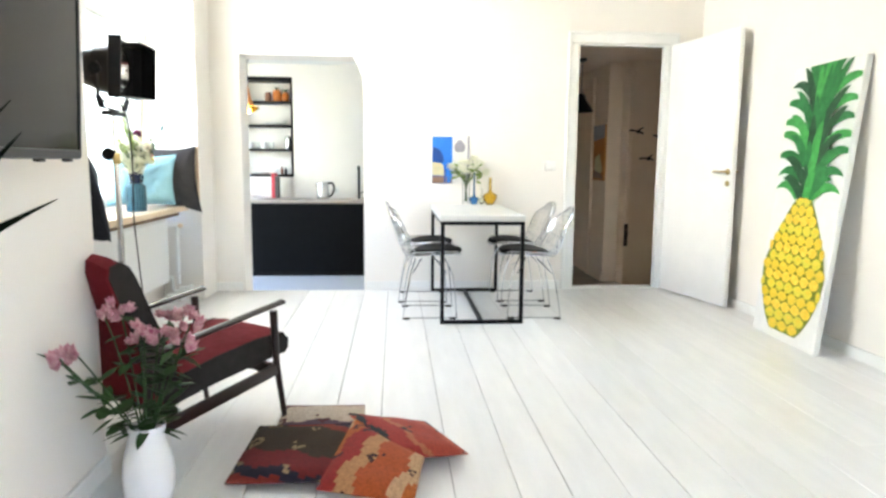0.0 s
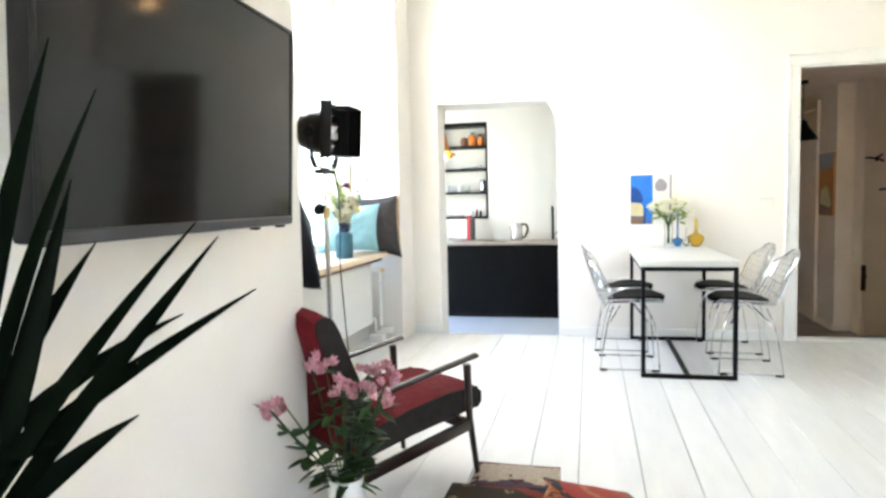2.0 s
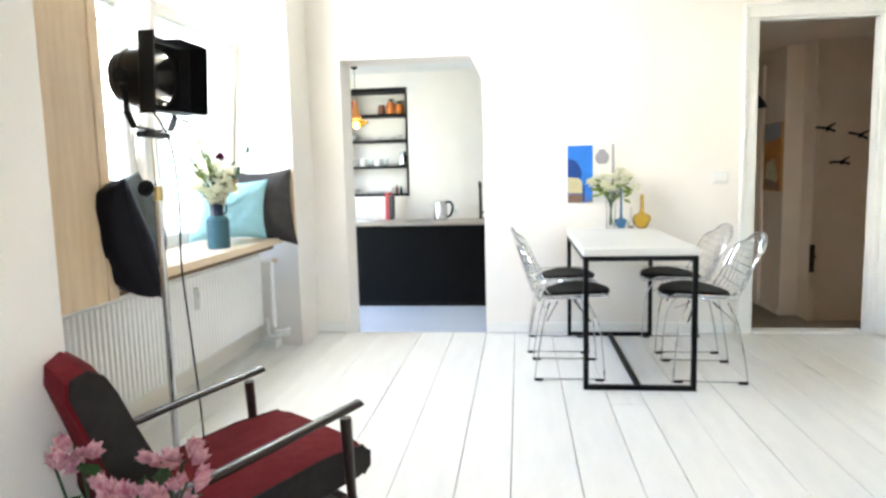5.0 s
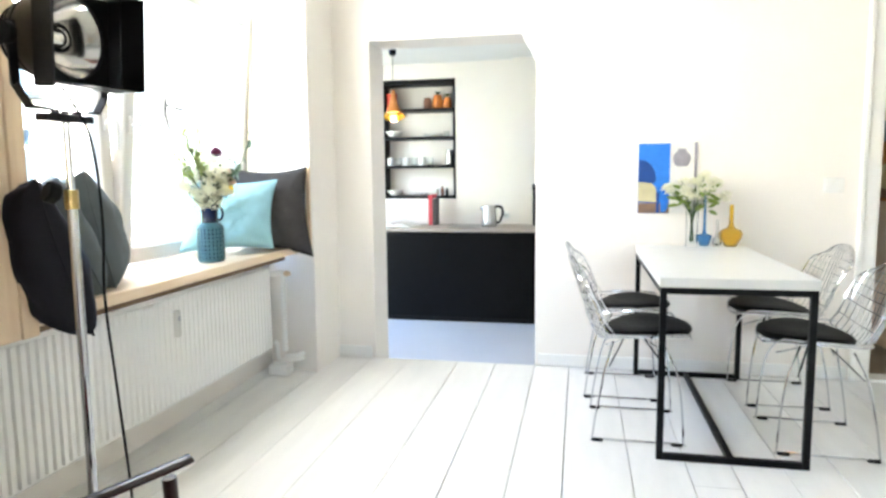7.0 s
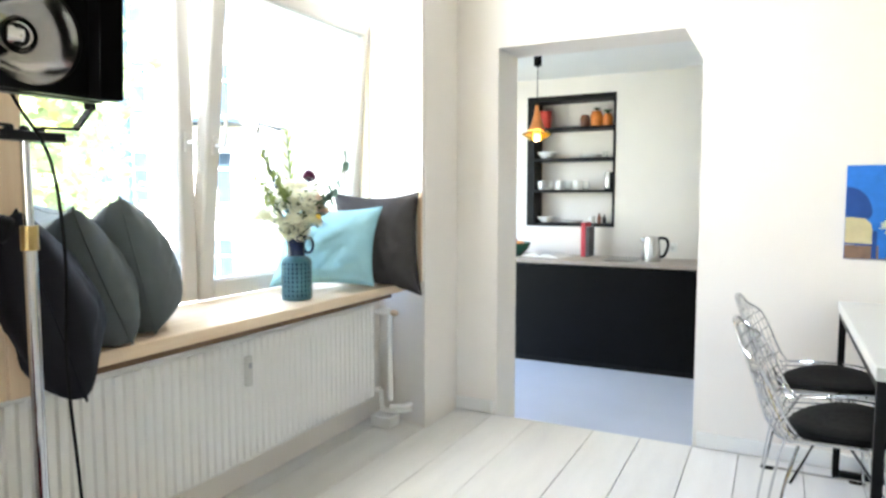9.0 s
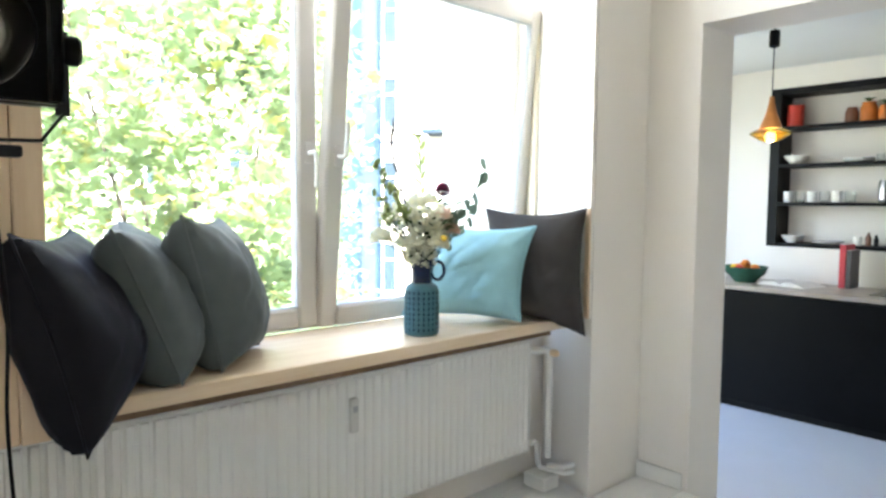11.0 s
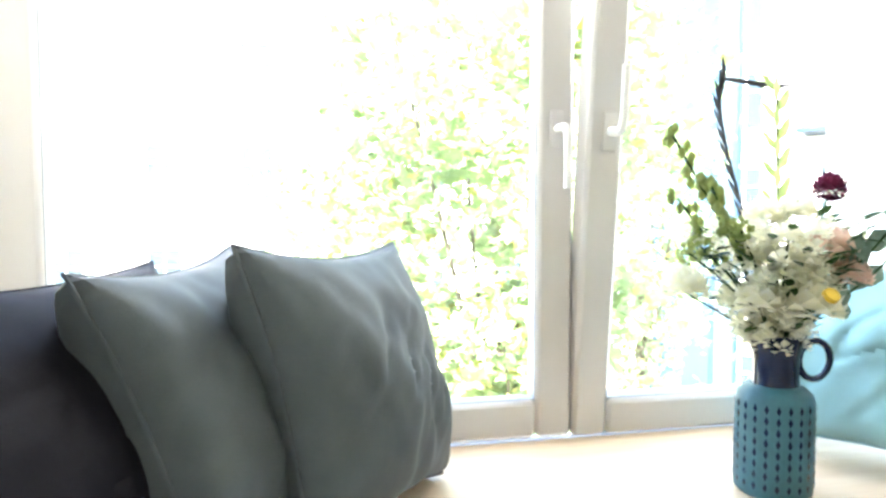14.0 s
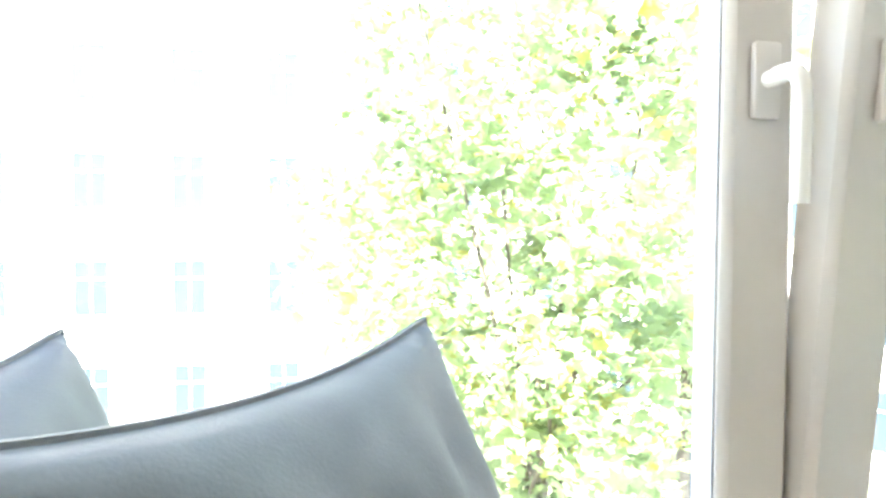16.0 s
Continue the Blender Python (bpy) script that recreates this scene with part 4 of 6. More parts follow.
heads = [(-0.125, 0.04, 0.61), (-0.09, 0.06, 0.645), (-0.165, -0.175, 0.545), (-0.135, -0.165, 0.57), (-0.18, -0.145, 0.53), (0.05, 0.12, 0.605), (0.085, 0.14, 0.59), (0.0, 0.02, 0.575), (0.04, 0.04, 0.56), (0.085, 0.06, 0.55), (0.11, 0.03, 0.52), (-0.025, 0.05, 0.545), (0.125, 0.07, 0.575)]
for k, h in enumerate(heads):
    h = Vector(h)
    pts = smoothline([(rng.uniform(-0.01, 0.01), rng.uniform(-0.01, 0.01), 0.14), Vector((h.x * 0.25, h.y * 0.25, 0.30)), Vector((h.x * 0.7, h.y * 0.7, h.z - 0.10)), h], 4)
    part("stem", tube(B(), pts, 0.0028, 5), LEAFG, pk)
    bm = B()
    for q in range(4):
        a = rng.uniform(0, 6.28)
        lean = pose(0, 0, 0, rng.uniform(15, 62), 0, math.degrees(a))
        o = Vector((0.014 * math.sin(a), -0.014 * math.cos(a), rng.uniform(-0.03, 0.0)))
        fl = B()
        petal_cup(fl, (0, 0, 0), rng.uniform(0.030, 0.038), 6, rng.uniform(0.38, 0.58), 1.25, rng.uniform(0, 3), 0.62)
        petal_cup(fl, (0, 0, 0.002), 0.026, 3, 0.25, 1.35, rng.uniform(0, 3), 0.45)
        bmesh.ops.transform(fl, matrix=Matrix.Translation(h + o) @ lean, verts=fl.verts)
        me_ = bpy.data.meshes.new("floret")
        fl.to_mesh(me_)
        bm.from_mesh(me_)
        bpy.data.meshes.remove(me_)
    part("blossom", bm, PINK, pk, "pink blossom")
bm = B()
for k in range(105):
    h = Vector(rng.choice(heads))
    z = rng.uniform(0.28, 1.0)
    zz = 0.27 + (h.z - 0.30) * (z - 0.28) / 0.72
    sc = (0.2 + 0.8 * (zz - 0.25) / max(0.1, h.z - 0.25))
    at = Vector((h.x * sc, h.y * sc, zz))
    a = rng.uniform(0, 6.28)
    leaf_small(bm, at, (math.cos(a), math.sin(a), rng.uniform(-0.5, 0.7)), rng.uniform(0.06, 0.10), rng.uniform(0.014, 0.024))
for k in range(12):
    a = rng.uniform(0, 6.28)
    leaf_small(bm, (0.02 * math.cos(a), 0.02 * math.sin(a), 0.265), (math.cos(a), math.sin(a), rng.uniform(-0.3, 0.3)), rng.uniform(0.08, 0.12), 0.015)
tagged(part("foliage", bm, LEAFG, pk), kind="stuff")

# ---- armchair ----
ac = thing("armchair", pose(-0.815, 2.86, 0, 0, 0, -37), "mid-century armchair, red wool with charcoal sides, dark wooden frame", "armchair")


def slab(bm, prof, x0, x1, rnd=0.03, bulge=0.02):
    """A cushion: side outline prof (y, z) drawn out across x with soft edges and a crowned middle."""
    n = 7
    c = Vector((sum(p[0] for p in prof) / len(prof), sum(p[1] for p in prof) / len(prof)))
    rings = []
    for i in range(n + 1):
        k = -1 + 2 * i / n
        s = 1 - (abs(k) ** 8) * rnd * 3 + bulge * (1 - k * k)
        rings.append([bm.verts.new((x0 + (x1 - x0) * i / n, c.x + (p[0] - c.x) * (1 + (s - 1) * 0.4), c.y + (p[1] - c.y) * s)) for p in prof])
    m = len(prof)
    for a, b in zip(rings, rings[1:]):
        for k in range(m):
            bm.faces.new((a[k], a[(k + 1) % m], b[(k + 1) % m], b[k]))
    bm.faces.new(rings[0][::-1]), bm.faces.new(rings[-1])
    return bm


SEAT = [(0.34, 0.30), (0.365, 0.325), (0.37, 0.37), (0.35, 0.395), (0.2, 0.395), (0.0, 0.37), (-0.22, 0.325), (-0.24, 0.29), (-0.22, 0.225), (0.0, 0.262)]
BACK = [(-0.16, 0.27), (-0.145, 0.33), (-0.20, 0.48), (-0.30, 0.72), (-0.325, 0.765), (-0.36, 0.785), (-0.40, 0.77), (-0.405, 0.73), (-0.32, 0.50), (-0.245, 0.27)]
part("seat_cushion", slab(B(), SEAT, -0.218, 0.218), REDF, ac, "red wool seat cushion")
part("back_cushion", slab(B(), BACK, -0.212, 0.212), REDF, ac, "red wool back cushion")
for s in (-1, 1):
    for nm, prof, x in (("seat_side", SEAT, 0.2185), ("back_side", BACK, 0.2125)):
        c = (sum(p[0] for p in prof) / len(prof), sum(p[1] for p in prof) / len(prof))
        kx = 0.985 if nm == "seat_side" else 0.90
        bm = B()
        v = [bm.verts.new((s * x, c[0] + (p[0] - c[0]) * kx, c[1] + (p[1] - c[1]) * 0.95)) for p in prof]
        w = [bm.verts.new((s * (x + 0.006), c[0] + (p[0] - c[0]) * (kx - 0.02), c[1] + (p[1] - c[1]) * 0.93)) for p in prof]
        bm.faces.new(w)
        for k in range(len(v)):
            bm.faces.new((v[k], v[(k + 1) % len(v)], w[(k + 1) % len(v)], w[k]))
        part(nm, bm, GREYF, ac, "charcoal wool side panel")
bm = B()
slab(bm, [(0.352, 0.296), (0.376, 0.318), (0.377, 0.362), (0.36, 0.368), (0.355, 0.32)], -0.217, 0.217, 0.0, 0)
part("seat_front_band", bm, GREYF, ac, "charcoal wool band")
for s in (-1, 1):
    x = s * 0.252
    bm = B()
    pts = smoothline([(x, 0.315, 0.530), (x, 0.28, 0.524), (x, 0.05, 0.494), (x - s * 0.004, -0.2, 0.458), (x - s * 0.01, -0.34, 0.44)], 4)
    tube(bm, pts, 0.0135, 10)
    for v in bm.verts:
        v.co.x = x + (v.co.x - x) * 1.55
        zc = 0.494 + 0.14 * (v.co.y - 0.05)
        v.co.z = zc + (v.co.z - zc) * 0.75
    part("armrest", bm, TEAK, ac)
    part("front_leg", tube(B(), [(x, 0.265, 0.50), (x, 0.275, 0.28), (x + s * 0.005, 0.315, 0.0)], 0.0165, 10, r1=0.011), TEAK, ac)
    part("rear_leg", tube(B(), [(x, -0.29, 0.435), (x, -0.31, 0.24), (x + s * 0.005, -0.40, 0.0)], 0.0165, 10, r1=0.011), TEAK, ac)
    bm = B()
    box(bm, x - 0.010, x + 0.010, -0.31, 0.285, -0.024, 0.024, 0.005, 2, Matrix.Translation((0, 0, 0.215)) @ pose(0, 0, 0, 8.0))
    part("side_rail", bm, TEAK, ac)
for y, z in ((0.25, 0.262), (-0.2, 0.215)):
    part("cross_rail", box(B(), -0.248, 0.248, y - 0.014, y + 0.014, z - 0.022, z + 0.022, 0.004), TEAK, ac)

# ---- studio spotlight on a stand ----
sp = thing("spotlight_lamp", pose(-1.255, 3.452, 0, 0, 0, -3), "black theatre spotlight on a chrome stand beside the window seat", "floor lamp")
part("pole", tube(B(), [(0, 0, 0.03), (0, 0, 1.13)], 0.0125, 12), CHROME, sp)
part("upper_pole", tube(B(), [(0, 0, 1.10), (0, 0, 1.312)], 0.0098, 12), CHROME, sp)
bm = B()
tube(bm, [(0, 0, 1.085), (0, 0, 1.135)], 0.017, 12)
part("collar", bm, BRASS, sp)
bm = B()
lathe(bm, [(0, 0), (0.024, 0), (0.029, 0.006), (0.029, 0.024), (0.024, 0.03), (0, 0.03)], 10, m=Matrix.Translation((-0.012, -0.03, 1.125)) @ pose(0, 0, 0, 70, 0, -20))
part("clamp_knob", bm, RUBBER, sp)
part("base", lathe(B(), [(0, 0), (0.15, 0), (0.152, 0.006), (0.145, 0.014), (0.03, 0.026), (0.02, 0.05), (0, 0.05)], 32), CHROME, sp)
bm = B()
box(bm, -0.02, 0.02, -0.075, 0.075, 1.306, 1.326, 0.003)
part("head_plate", bm, DARKM, sp)
for y in (-0.03, 0.0, 0.03):
    part("bolt", lathe(B(), [(0, 0), (0.010, 0), (0.010, 0.007), (0.007, 0.010), (0, 0.010)], 8, at=(0, y, 1.3262)), DARKM, sp)
for s in (-1, 1):
    bm = B()
    P_ = [(0.0, s * 0.03, 1.334), (0.0, s * 0.105, 1.337), (0.0, s * 0.140, 1.385), (0.0, s * 0.140, 1.53)]
    for a, b in zip(P_, P_[1:]):
        d = Vector(b) - Vector(a)
        L = d.length
        box(bm, -0.012, 0.012, -0.0025, 0.0025, -0.002, L + 0.002, 0, 1, Matrix.Translation(a) @ d.to_track_quat("Z", "X").to_matrix().to_4x4() @ pose(0, 0, 0, 0, 0, 90))
    part("yoke_arm", bm, DARKM, sp)
    bm = B()
    lathe(bm, [(0, 0), (0.024, 0.0), (0.027, 0.006), (0.027, 0.022), (0.022, 0.028), (0, 0.028)], 12, m=Matrix.Translation((0, s * 0.144, 1.50)) @ pose(0, 0, 0, -90 * s))
    part("pivot_knob", bm, RUBBER, sp)
hd = Matrix.Translation((0, 0, 1.515)) @ pose(0, 0, 0, 0, 3, 0)
body = part("head_body", lathe(B(), [(0.001, -0.135), (0.03, -0.132), (0.065, -0.115), (0.088, -0.085), (0.105, -0.04), (0.112, 0.02), (0.112, 0.045), (0.107, 0.045), (0.105, 0.02), (0.098, -0.03), (0.05, -0.09), (0, -0.1)], 36, m=hd @ pose(0, 0, 0, 0, 90, 0)), DARKM, sp, "black domed lamp body")
bm = B()
for y0, y1, z0, z1 in ((-0.122, -0.114, -0.132, 0.138), (0.114, 0.122, -0.122, 0.122), (-0.1135, 0.1135, 0.114, 0.122), (-0.1135, 0.1135, -0.122, -0.114)):
    part("hood_band", box(B(), 0.040, 0.098 if y0 < -0.12 else 0.085, y0, y1, z0, z1, 0.002, 1, hd), DARKM, sp, "dark steel band of the square hood")
part("hood_flap", box(B(), 0.0, 0.068, -0.002, 0.002, -0.118, 0.118, 0.001, 1, hd @ pose(0.085, 0.117, 0, 0, 0, 2)), BLACKM, sp, "opened black hood flap")
part("hood_flap", box(B(), 0.0, 0.062, -0.05, 0.114, -0.002, 0.002, 0.001, 1, hd @ pose(0.085, 0, 0.117, 0, -2, 0)), BLACKM, sp, "opened black hood flap")
part("hood_flap", box(B(), 0.0, 0.062, -0.05, 0.114, -0.002, 0.002, 0.001, 1, hd @ pose(0.085, 0, -0.117, 0, 2, 0)), BLACKM, sp, "opened black hood flap")
bm = B()
n = 32
ring = [(math.cos(2 * math.pi * k / n), math.sin(2 * math.pi * k / n)) for k in range(n)]
o = []
for c, d in ring:
    q = 0.1135 / max(abs(c), abs(d))
    o.append((c * q, d * q))
vi = [bm.verts.new(hd @ Vector((0.046, c * 0.1, d * 0.1))) for c, d in ring]
vo = [bm.verts.new(hd @ Vector((0.046, y, z))) for y, z in o]
for k in range(n):
    bm.faces.new((vi[k], vi[(k + 1) % n], vo[(k + 1) % n], vo[k]))
part("mask_plate", bm, BLACKM, sp)
part("reflector", lathe(B(), [(0.022, -0.07), (0.05, -0.055), (0.078, -0.02), (0.098, 0.035)], 36, m=hd @ pose(0, 0, 0, 0, 90, 0)), REFL, sp, "polished reflector")
part("bulb", lathe(B(), [(0, -0.07), (0.02, -0.06), (0.033, -0.02), (0.03, 0.0), (0.017, 0.012), (0, 0.015)], 20, m=hd @ pose(0, 0, 0, 0, 90, 0)), REFL, sp, "silvered bulb, off")
bm = B()
lathe(bm, [(0.033, -0.01), (0.037, 0.0), (0.033, 0.006)], 20, m=hd @ pose(0, 0, 0, 0, 90, 0))
part("bulb_ring", bm, BLACKM, sp)
for k in range(3):
    part("cooling_rib", lathe(B(), [(0.07 + 0.012 * k, -0.112 + 0.03 * k), (0.082 + 0.012 * k, -0.105 + 0.03 * k), (0.078 + 0.012 * k, -0.095 + 0.03 * k)], 30, m=hd @ pose(0, 0, 0, 0, 90, 0)), DARKM, sp)
part("power_cable", tube(B(), smoothline([(-0.02, -0.02, 1.42), (0.04, -0.03, 1.37), (0.055, 0.02, 1.26), (0.055, 0.04, 1.05), (0.05, 0.035, 0.85), (0.06, 0.045, 0.6), (0.075, 0.055, 0.3), (0.08, 0.06, 0.02), (0.02, 0.16, 0.006)], 6), 0.0035, 6), RUBBER, sp)

# ---- cushions ----


def pillow_bm(bl, br, tr, tl, thick, seed, wrinkle=0.008, n=40, ear=0.12, back=1.0):
    """A stuffed cushion between four corners, with drawn-in sides, pointed ears and creases."""
    bl, br, tr, tl = map(Vector, (bl, br, tr, tl))
    nrm = ((br - bl) + (tr - tl)).cross((tl - bl) + (tr - br)).normalized()
    bm = B()
    cen = (bl + br + tr + tl) / 4
    side = []
    for s in (1, -1):
        g = []
        for j in range(n + 1):
            row = []
            for i in range(n + 1):
                u, v = i / n, j / n
                a, b = 2 * u - 1, 2 * v - 1
                # the sides are drawn in between the corners
                au = a * (1 - ear * (1 - b * b))
                bv = b * (1 - ear * (1 - a * a))
                uu, vv = (au + 1) / 2, (bv + 1) / 2
                p = bl * (1 - uu) * (1 - vv) + br * uu * (1 - vv) + tr * uu * vv + tl * (1 - uu) * vv
                h = max(0.0, (1 - a * a) * (1 - b * b)) ** 0.42 * (1 - 0.16 * b)
                q = noise.noise(Vector((a * 1.6 + seed, b * 1.6, s * 3.0)))
                q2 = noise.noise(Vector((a * 5.0 + seed * 2, b * 3.0 + 9, s * 2.0)))
                fold = abs(noise.noise(Vector((a * 2.4 - b * 1.8 + seed * 3, b * 0.9 + a * 0.5, s)))) 
                if b < 0:
                    p = p.lerp(cen, 0.03 * a * a * b * b)
                # pleats gathered at the corners
                pl = math.sin(math.atan2(1 - abs(b), 1 - abs(a) + 1e-4) * 9 + seed) * max(0, 1 - math.hypot(1 - abs(a), 1 - abs(b)) / 0.75)
                off = s * wrinkle * 0.7 * pl * min(1, h * 1.2) + s * thick / 2 * (h if s > 0 else h ** 0.8 * back) * (1 + 0.18 * q) + s * wrinkle * q2 * h - s * wrinkle * 1.2 * (max(0, 0.16 - fold) / 0.16) ** 2 * (h * h)
                p = p + nrm * off
                if s == -1 and (i in (0, n) or j in (0, n)):
                    row.append(side[0][j][i])
                else:
                    row.append(bm.verts.new(p))
            g.append(row)
        side.append(g)
        for j in range(n):
            for i in range(n):
                q = [g[j][i], g[j][i + 1], g[j + 1][i + 1], g[j + 1][i]]
                bm.faces.new(q if s == 1 else q[::-1])
    edge = [side[0][0][i].co.copy() for i in range(n + 1)] + [side[0][j][n].co.copy() for j in range(1, n + 1)] + [side[0][n][i].co.copy() for i in range(n - 1, -1, -1)] + [side[0][j][0].co.copy() for j in range(n - 1, 0, -1)]
    return bm, edge, nrm


def cushion(corners, thick, material, label, seed, flange=0.0, group="cushions on the window seat", name="cushion", **kw):
    base = sum((Vector(c) for c in corners), Vector()) / 4
    base.z = min(c[2] for c in corners)
    local = [tuple(Vector(c) - base) for c in corners]
    cu = thing(name, Matrix.Translation(base), label, "cushion", group)
    bm, edge, nrm = pillow_bm(*local, thick, seed, **kw)
    part("cover", bm, material, cu)
    part("seam", tube(B(), edge, 0.0035, 5, closed=True), material, cu)
    return cu


cushion([(-1.60, 4.03, 0.765), (-1.86, 4.27, 0.765), (-1.995, 4.195, 1.18), (-1.62, 3.935, 1.195)], 0.22, CU_GREEN, "slate green linen cushion leaning on the window seat", 1.0, back=1.5)
cushion([(-1.54, 3.905, 0.765), (-1.93, 4.08, 0.765), (-2.0, 3.89, 1.175), (-1.563, 3.752, 1.165)], 0.22, CU_GREEN, "slate green linen cushion, second in the row on the window seat", 4.0, back=1.5)
cushion([(-1.375, 3.645, 0.69), (-1.86, 3.92, 0.775), (-1.985, 3.76, 1.15), (-1.43, 3.53, 1.165)], 0.23, CU_NAVY, "dark blue-grey linen cushion hanging over the window seat", 7.0, back=1.2)
cushion([(-1.93, 4.90, 0.785), (-1.556, 5.205, 0.775), (-1.575, 5.30, 1.145), (-1.97, 5.06, 1.15)], 0.20, CU_BLUE, "aqua linen cushion leaning on a grey cushion", 11.0, ear=0.13)
cushion([(-1.83, 5.28, 0.775), (-1.445, 5.465, 0.70), (-1.495, 5.515, 1.215), (-1.86, 5.31, 1.21)], 0.29, CU_GREY, "taupe linen cushion in the corner of the window seat", 15.0, ear=0.13, wrinkle=0.006)

# ---- kilim cushions on the floor ----
for c, mt, sd, lb in (
        ([(-0.455, 2.72, 0.004), (-0.07, 2.74, 0.004), (-0.093, 3.03, 0.05), (-0.434, 3.04, 0.05)], K_CREAM, 21, "flat kilim cushion, cream and purple, lying on the floor"),
        ([(-0.54, 2.40, 0.02), (-0.10, 2.36, 0.04), (-0.13, 2.74, 0.085), (-0.49, 2.77, 0.07)], K_BROWN, 24, "flat kilim cushion, brown and red, lying on the floor"),
        ([(0.02, 2.42, 0.09), (0.315, 2.565, 0.03), (0.165, 2.87, 0.035), (-0.14, 2.76, 0.12)], K_RED, 27, "flat kilim cushion, red with black motifs, on the floor"),
        ([(-0.215, 2.25, 0.07), (0.10, 2.22, 0.03), (0.14, 2.43, 0.085), (-0.115, 2.70, 0.12)], K_ORANGE, 31, "flat kilim cushion, orange and cream, on the pile")):
    cushion(c, 0.06, mt, lb, sd, group="kilim cushions on the floor", name="kilim_cushion", ear=0.02, n=12, wrinkle=0.004)

# ---- jug with flowers on the window seat ----
JX, JY, JZ = -1.69, 4.81, 0.7625
jug = thing("ceramic_jug", pose(JX, JY, JZ), "teal ceramic jug with a navy neck and ring handle", "vase")
part("body", lathe(B(), [(0, 0), (0.056, 0), (0.0615, 0.006), (0.063, 0.03), (0.062, 0.15), (0.059, 0.17), (0.048, 0.181), (0.038, 0.186), (0.0, 0.186)], 40), TEAL, jug, "ribbed teal body")
part("neck", lathe(B(), [(0.0385, 0.184), (0.0365, 0.2), (0.0365, 0.235), (0.042, 0.25), (0.047, 0.272), (0.043, 0.272), (0.038, 0.25), (0.033, 0.235), (0.033, 0.19)], 32), NAVY, jug, "glossy navy neck")
part("handle", tube(B(), [(0.012, 0.066 + 0.031 * math.cos(a), 0.225 + 0.033 * math.sin(a)) for a in [2 * math.pi * k / 20 for k in range(20)]], 0.0058, 8, closed=True), NAVY, jug, "navy ring handle")
bm = B()
for i in range(22):
    a = 2 * math.pi * i / 22
    m_ = pose(0, 0, 0, 0, 0, math.degrees(a))
    for j in range(8):
        z = 0.016 + j * 0.0185
        v = [bm.verts.new(m_ @ Vector(p)) for p in ((0.0627, 0, z), (0.0634, 0.0036, z + 0.008), (0.0627, 0, z + 0.0165), (0.0634, -0.0036, z + 0.008))]
        bm.faces.new(v)
tagged(part("incised_pattern", bm, NAVY, jug), "dark incised marks", kind="stuff")

bq = thing("mixed_bouquet", pose(JX, JY, JZ + 0.25), "loose bouquet of cream, peach and purple flowers with eucalyptus", "flowers")


def stem(pts, r=0.0022, material=None):
    return part("stem", tube(B(), smoothline(pts, 4), r, 5), material or LEAFG, bq)


def dahlia(at, r, material, layers=4, label=""):
    bm = B()
    at = Vector(at)
    ball_flower(bm, at, r * 1.05, 34)
    ball_flower(bm, at, r * 0.7, 16, 0.0)
    return part("blossom", bm, material, bq, label)


# gladiolus-like spikes
dk = [(-0.01, 0.0, 0.0), (-0.08, 0.02, 0.14), (-0.16, 0.025, 0.30), (-0.225, 0.04, 0.43), (-0.235, 0.055, 0.50)]
stem(dk, 0.0026, DRYL)
bm = B()
pp = smoothline(dk, 8)
for k in range(9, len(pp) - 1, 2):
    d = (pp[k + 1] - pp[k]).normalized()
    blade(bm, pp[k], pp[k] + d * 0.06 + Vector((0.0, (-1) ** k * 0.014, 0)), 0.012, 0.0, 5, 0.25, (1, 0.1, 0))
for q in range(5):
    p0 = Vector((-0.235, 0.055 + 0.026 * q, 0.497 - 0.004 * q))
    blade(bm, p0, p0 + Vector((0.02, 0.045, 0.004 * (q - 2))), 0.010, 0.0, 5, 0.25, (1, 0, 0.1))
part("seed_spike", bm, DRYL, bq, "dark dried seed spike")
lt = [(0, 0, 0), (-0.04, 0.03, 0.14), (-0.07, 0.05, 0.30), (-0.09, 0.06, 0.46)]
stem(lt, 0.0026)
bm = B()
pp = smoothline(lt, 9)
for k in range(10, len(pp) - 1):
    leaf_small(bm, pp[k], (math.sin(k * 2.1) * 0.6, math.cos(k * 2.1) * 0.6, 1.0), 0.055, 0.011, (1, 0.2, 0.2))
part("bud_spike", bm, LEAFY, bq, "pale green bud spike")
for tip, mid_ in (((0.03, -0.225, 0.355), (0.02, -0.10, 0.17)), ((0.05, -0.17, 0.28), (0.02, -0.08, 0.14)), ((-0.05, -0.16, 0.25), (-0.02, -0.07, 0.12))):
    stem([(0, 0, 0), mid_, tip])
    bm = B()
    pp = smoothline([(0, 0, 0), mid_, tip], 12)
    for k in range(14, len(pp)):
        for q in range(2):
            o = Vector((rng.uniform(-0.012, 0.012), rng.uniform(-0.014, 0.014), rng.uniform(-0.01, 0.01)))
            lathe(bm, [(0, -0.010), (0.0065, -0.003), (0.0065, 0.004), (0, 0.012)], 6, at=tuple(pp[k] + o))
    part("bud_sprig", bm, LEAFY, bq, "pale green bud sprig")
for at in ((-0.02, -0.135, 0.17), (0.05, -0.11, 0.20), (0.02, -0.18, 0.16)):
    stem([(0, 0, 0), (at[0] * 0.5, at[1] * 0.5, at[2] * 0.6), at])
    bm = B()
    for k in range(40):
        d = Vector((rng.gauss(0, 1), rng.gauss(0, 1), rng.gauss(0, 1))).normalized()
        lathe(bm, [(0, -0.004), (0.0045, 0), (0, 0.005)], 5, at=tuple(Vector(at) + d * 0.018))
    part("scabious_bud", bm, LEAFY, bq, "round pale green bud")
stem([(0, 0, 0), (0.0, 0.05, 0.12), (-0.015, 0.11, 0.265)])
bm = B()
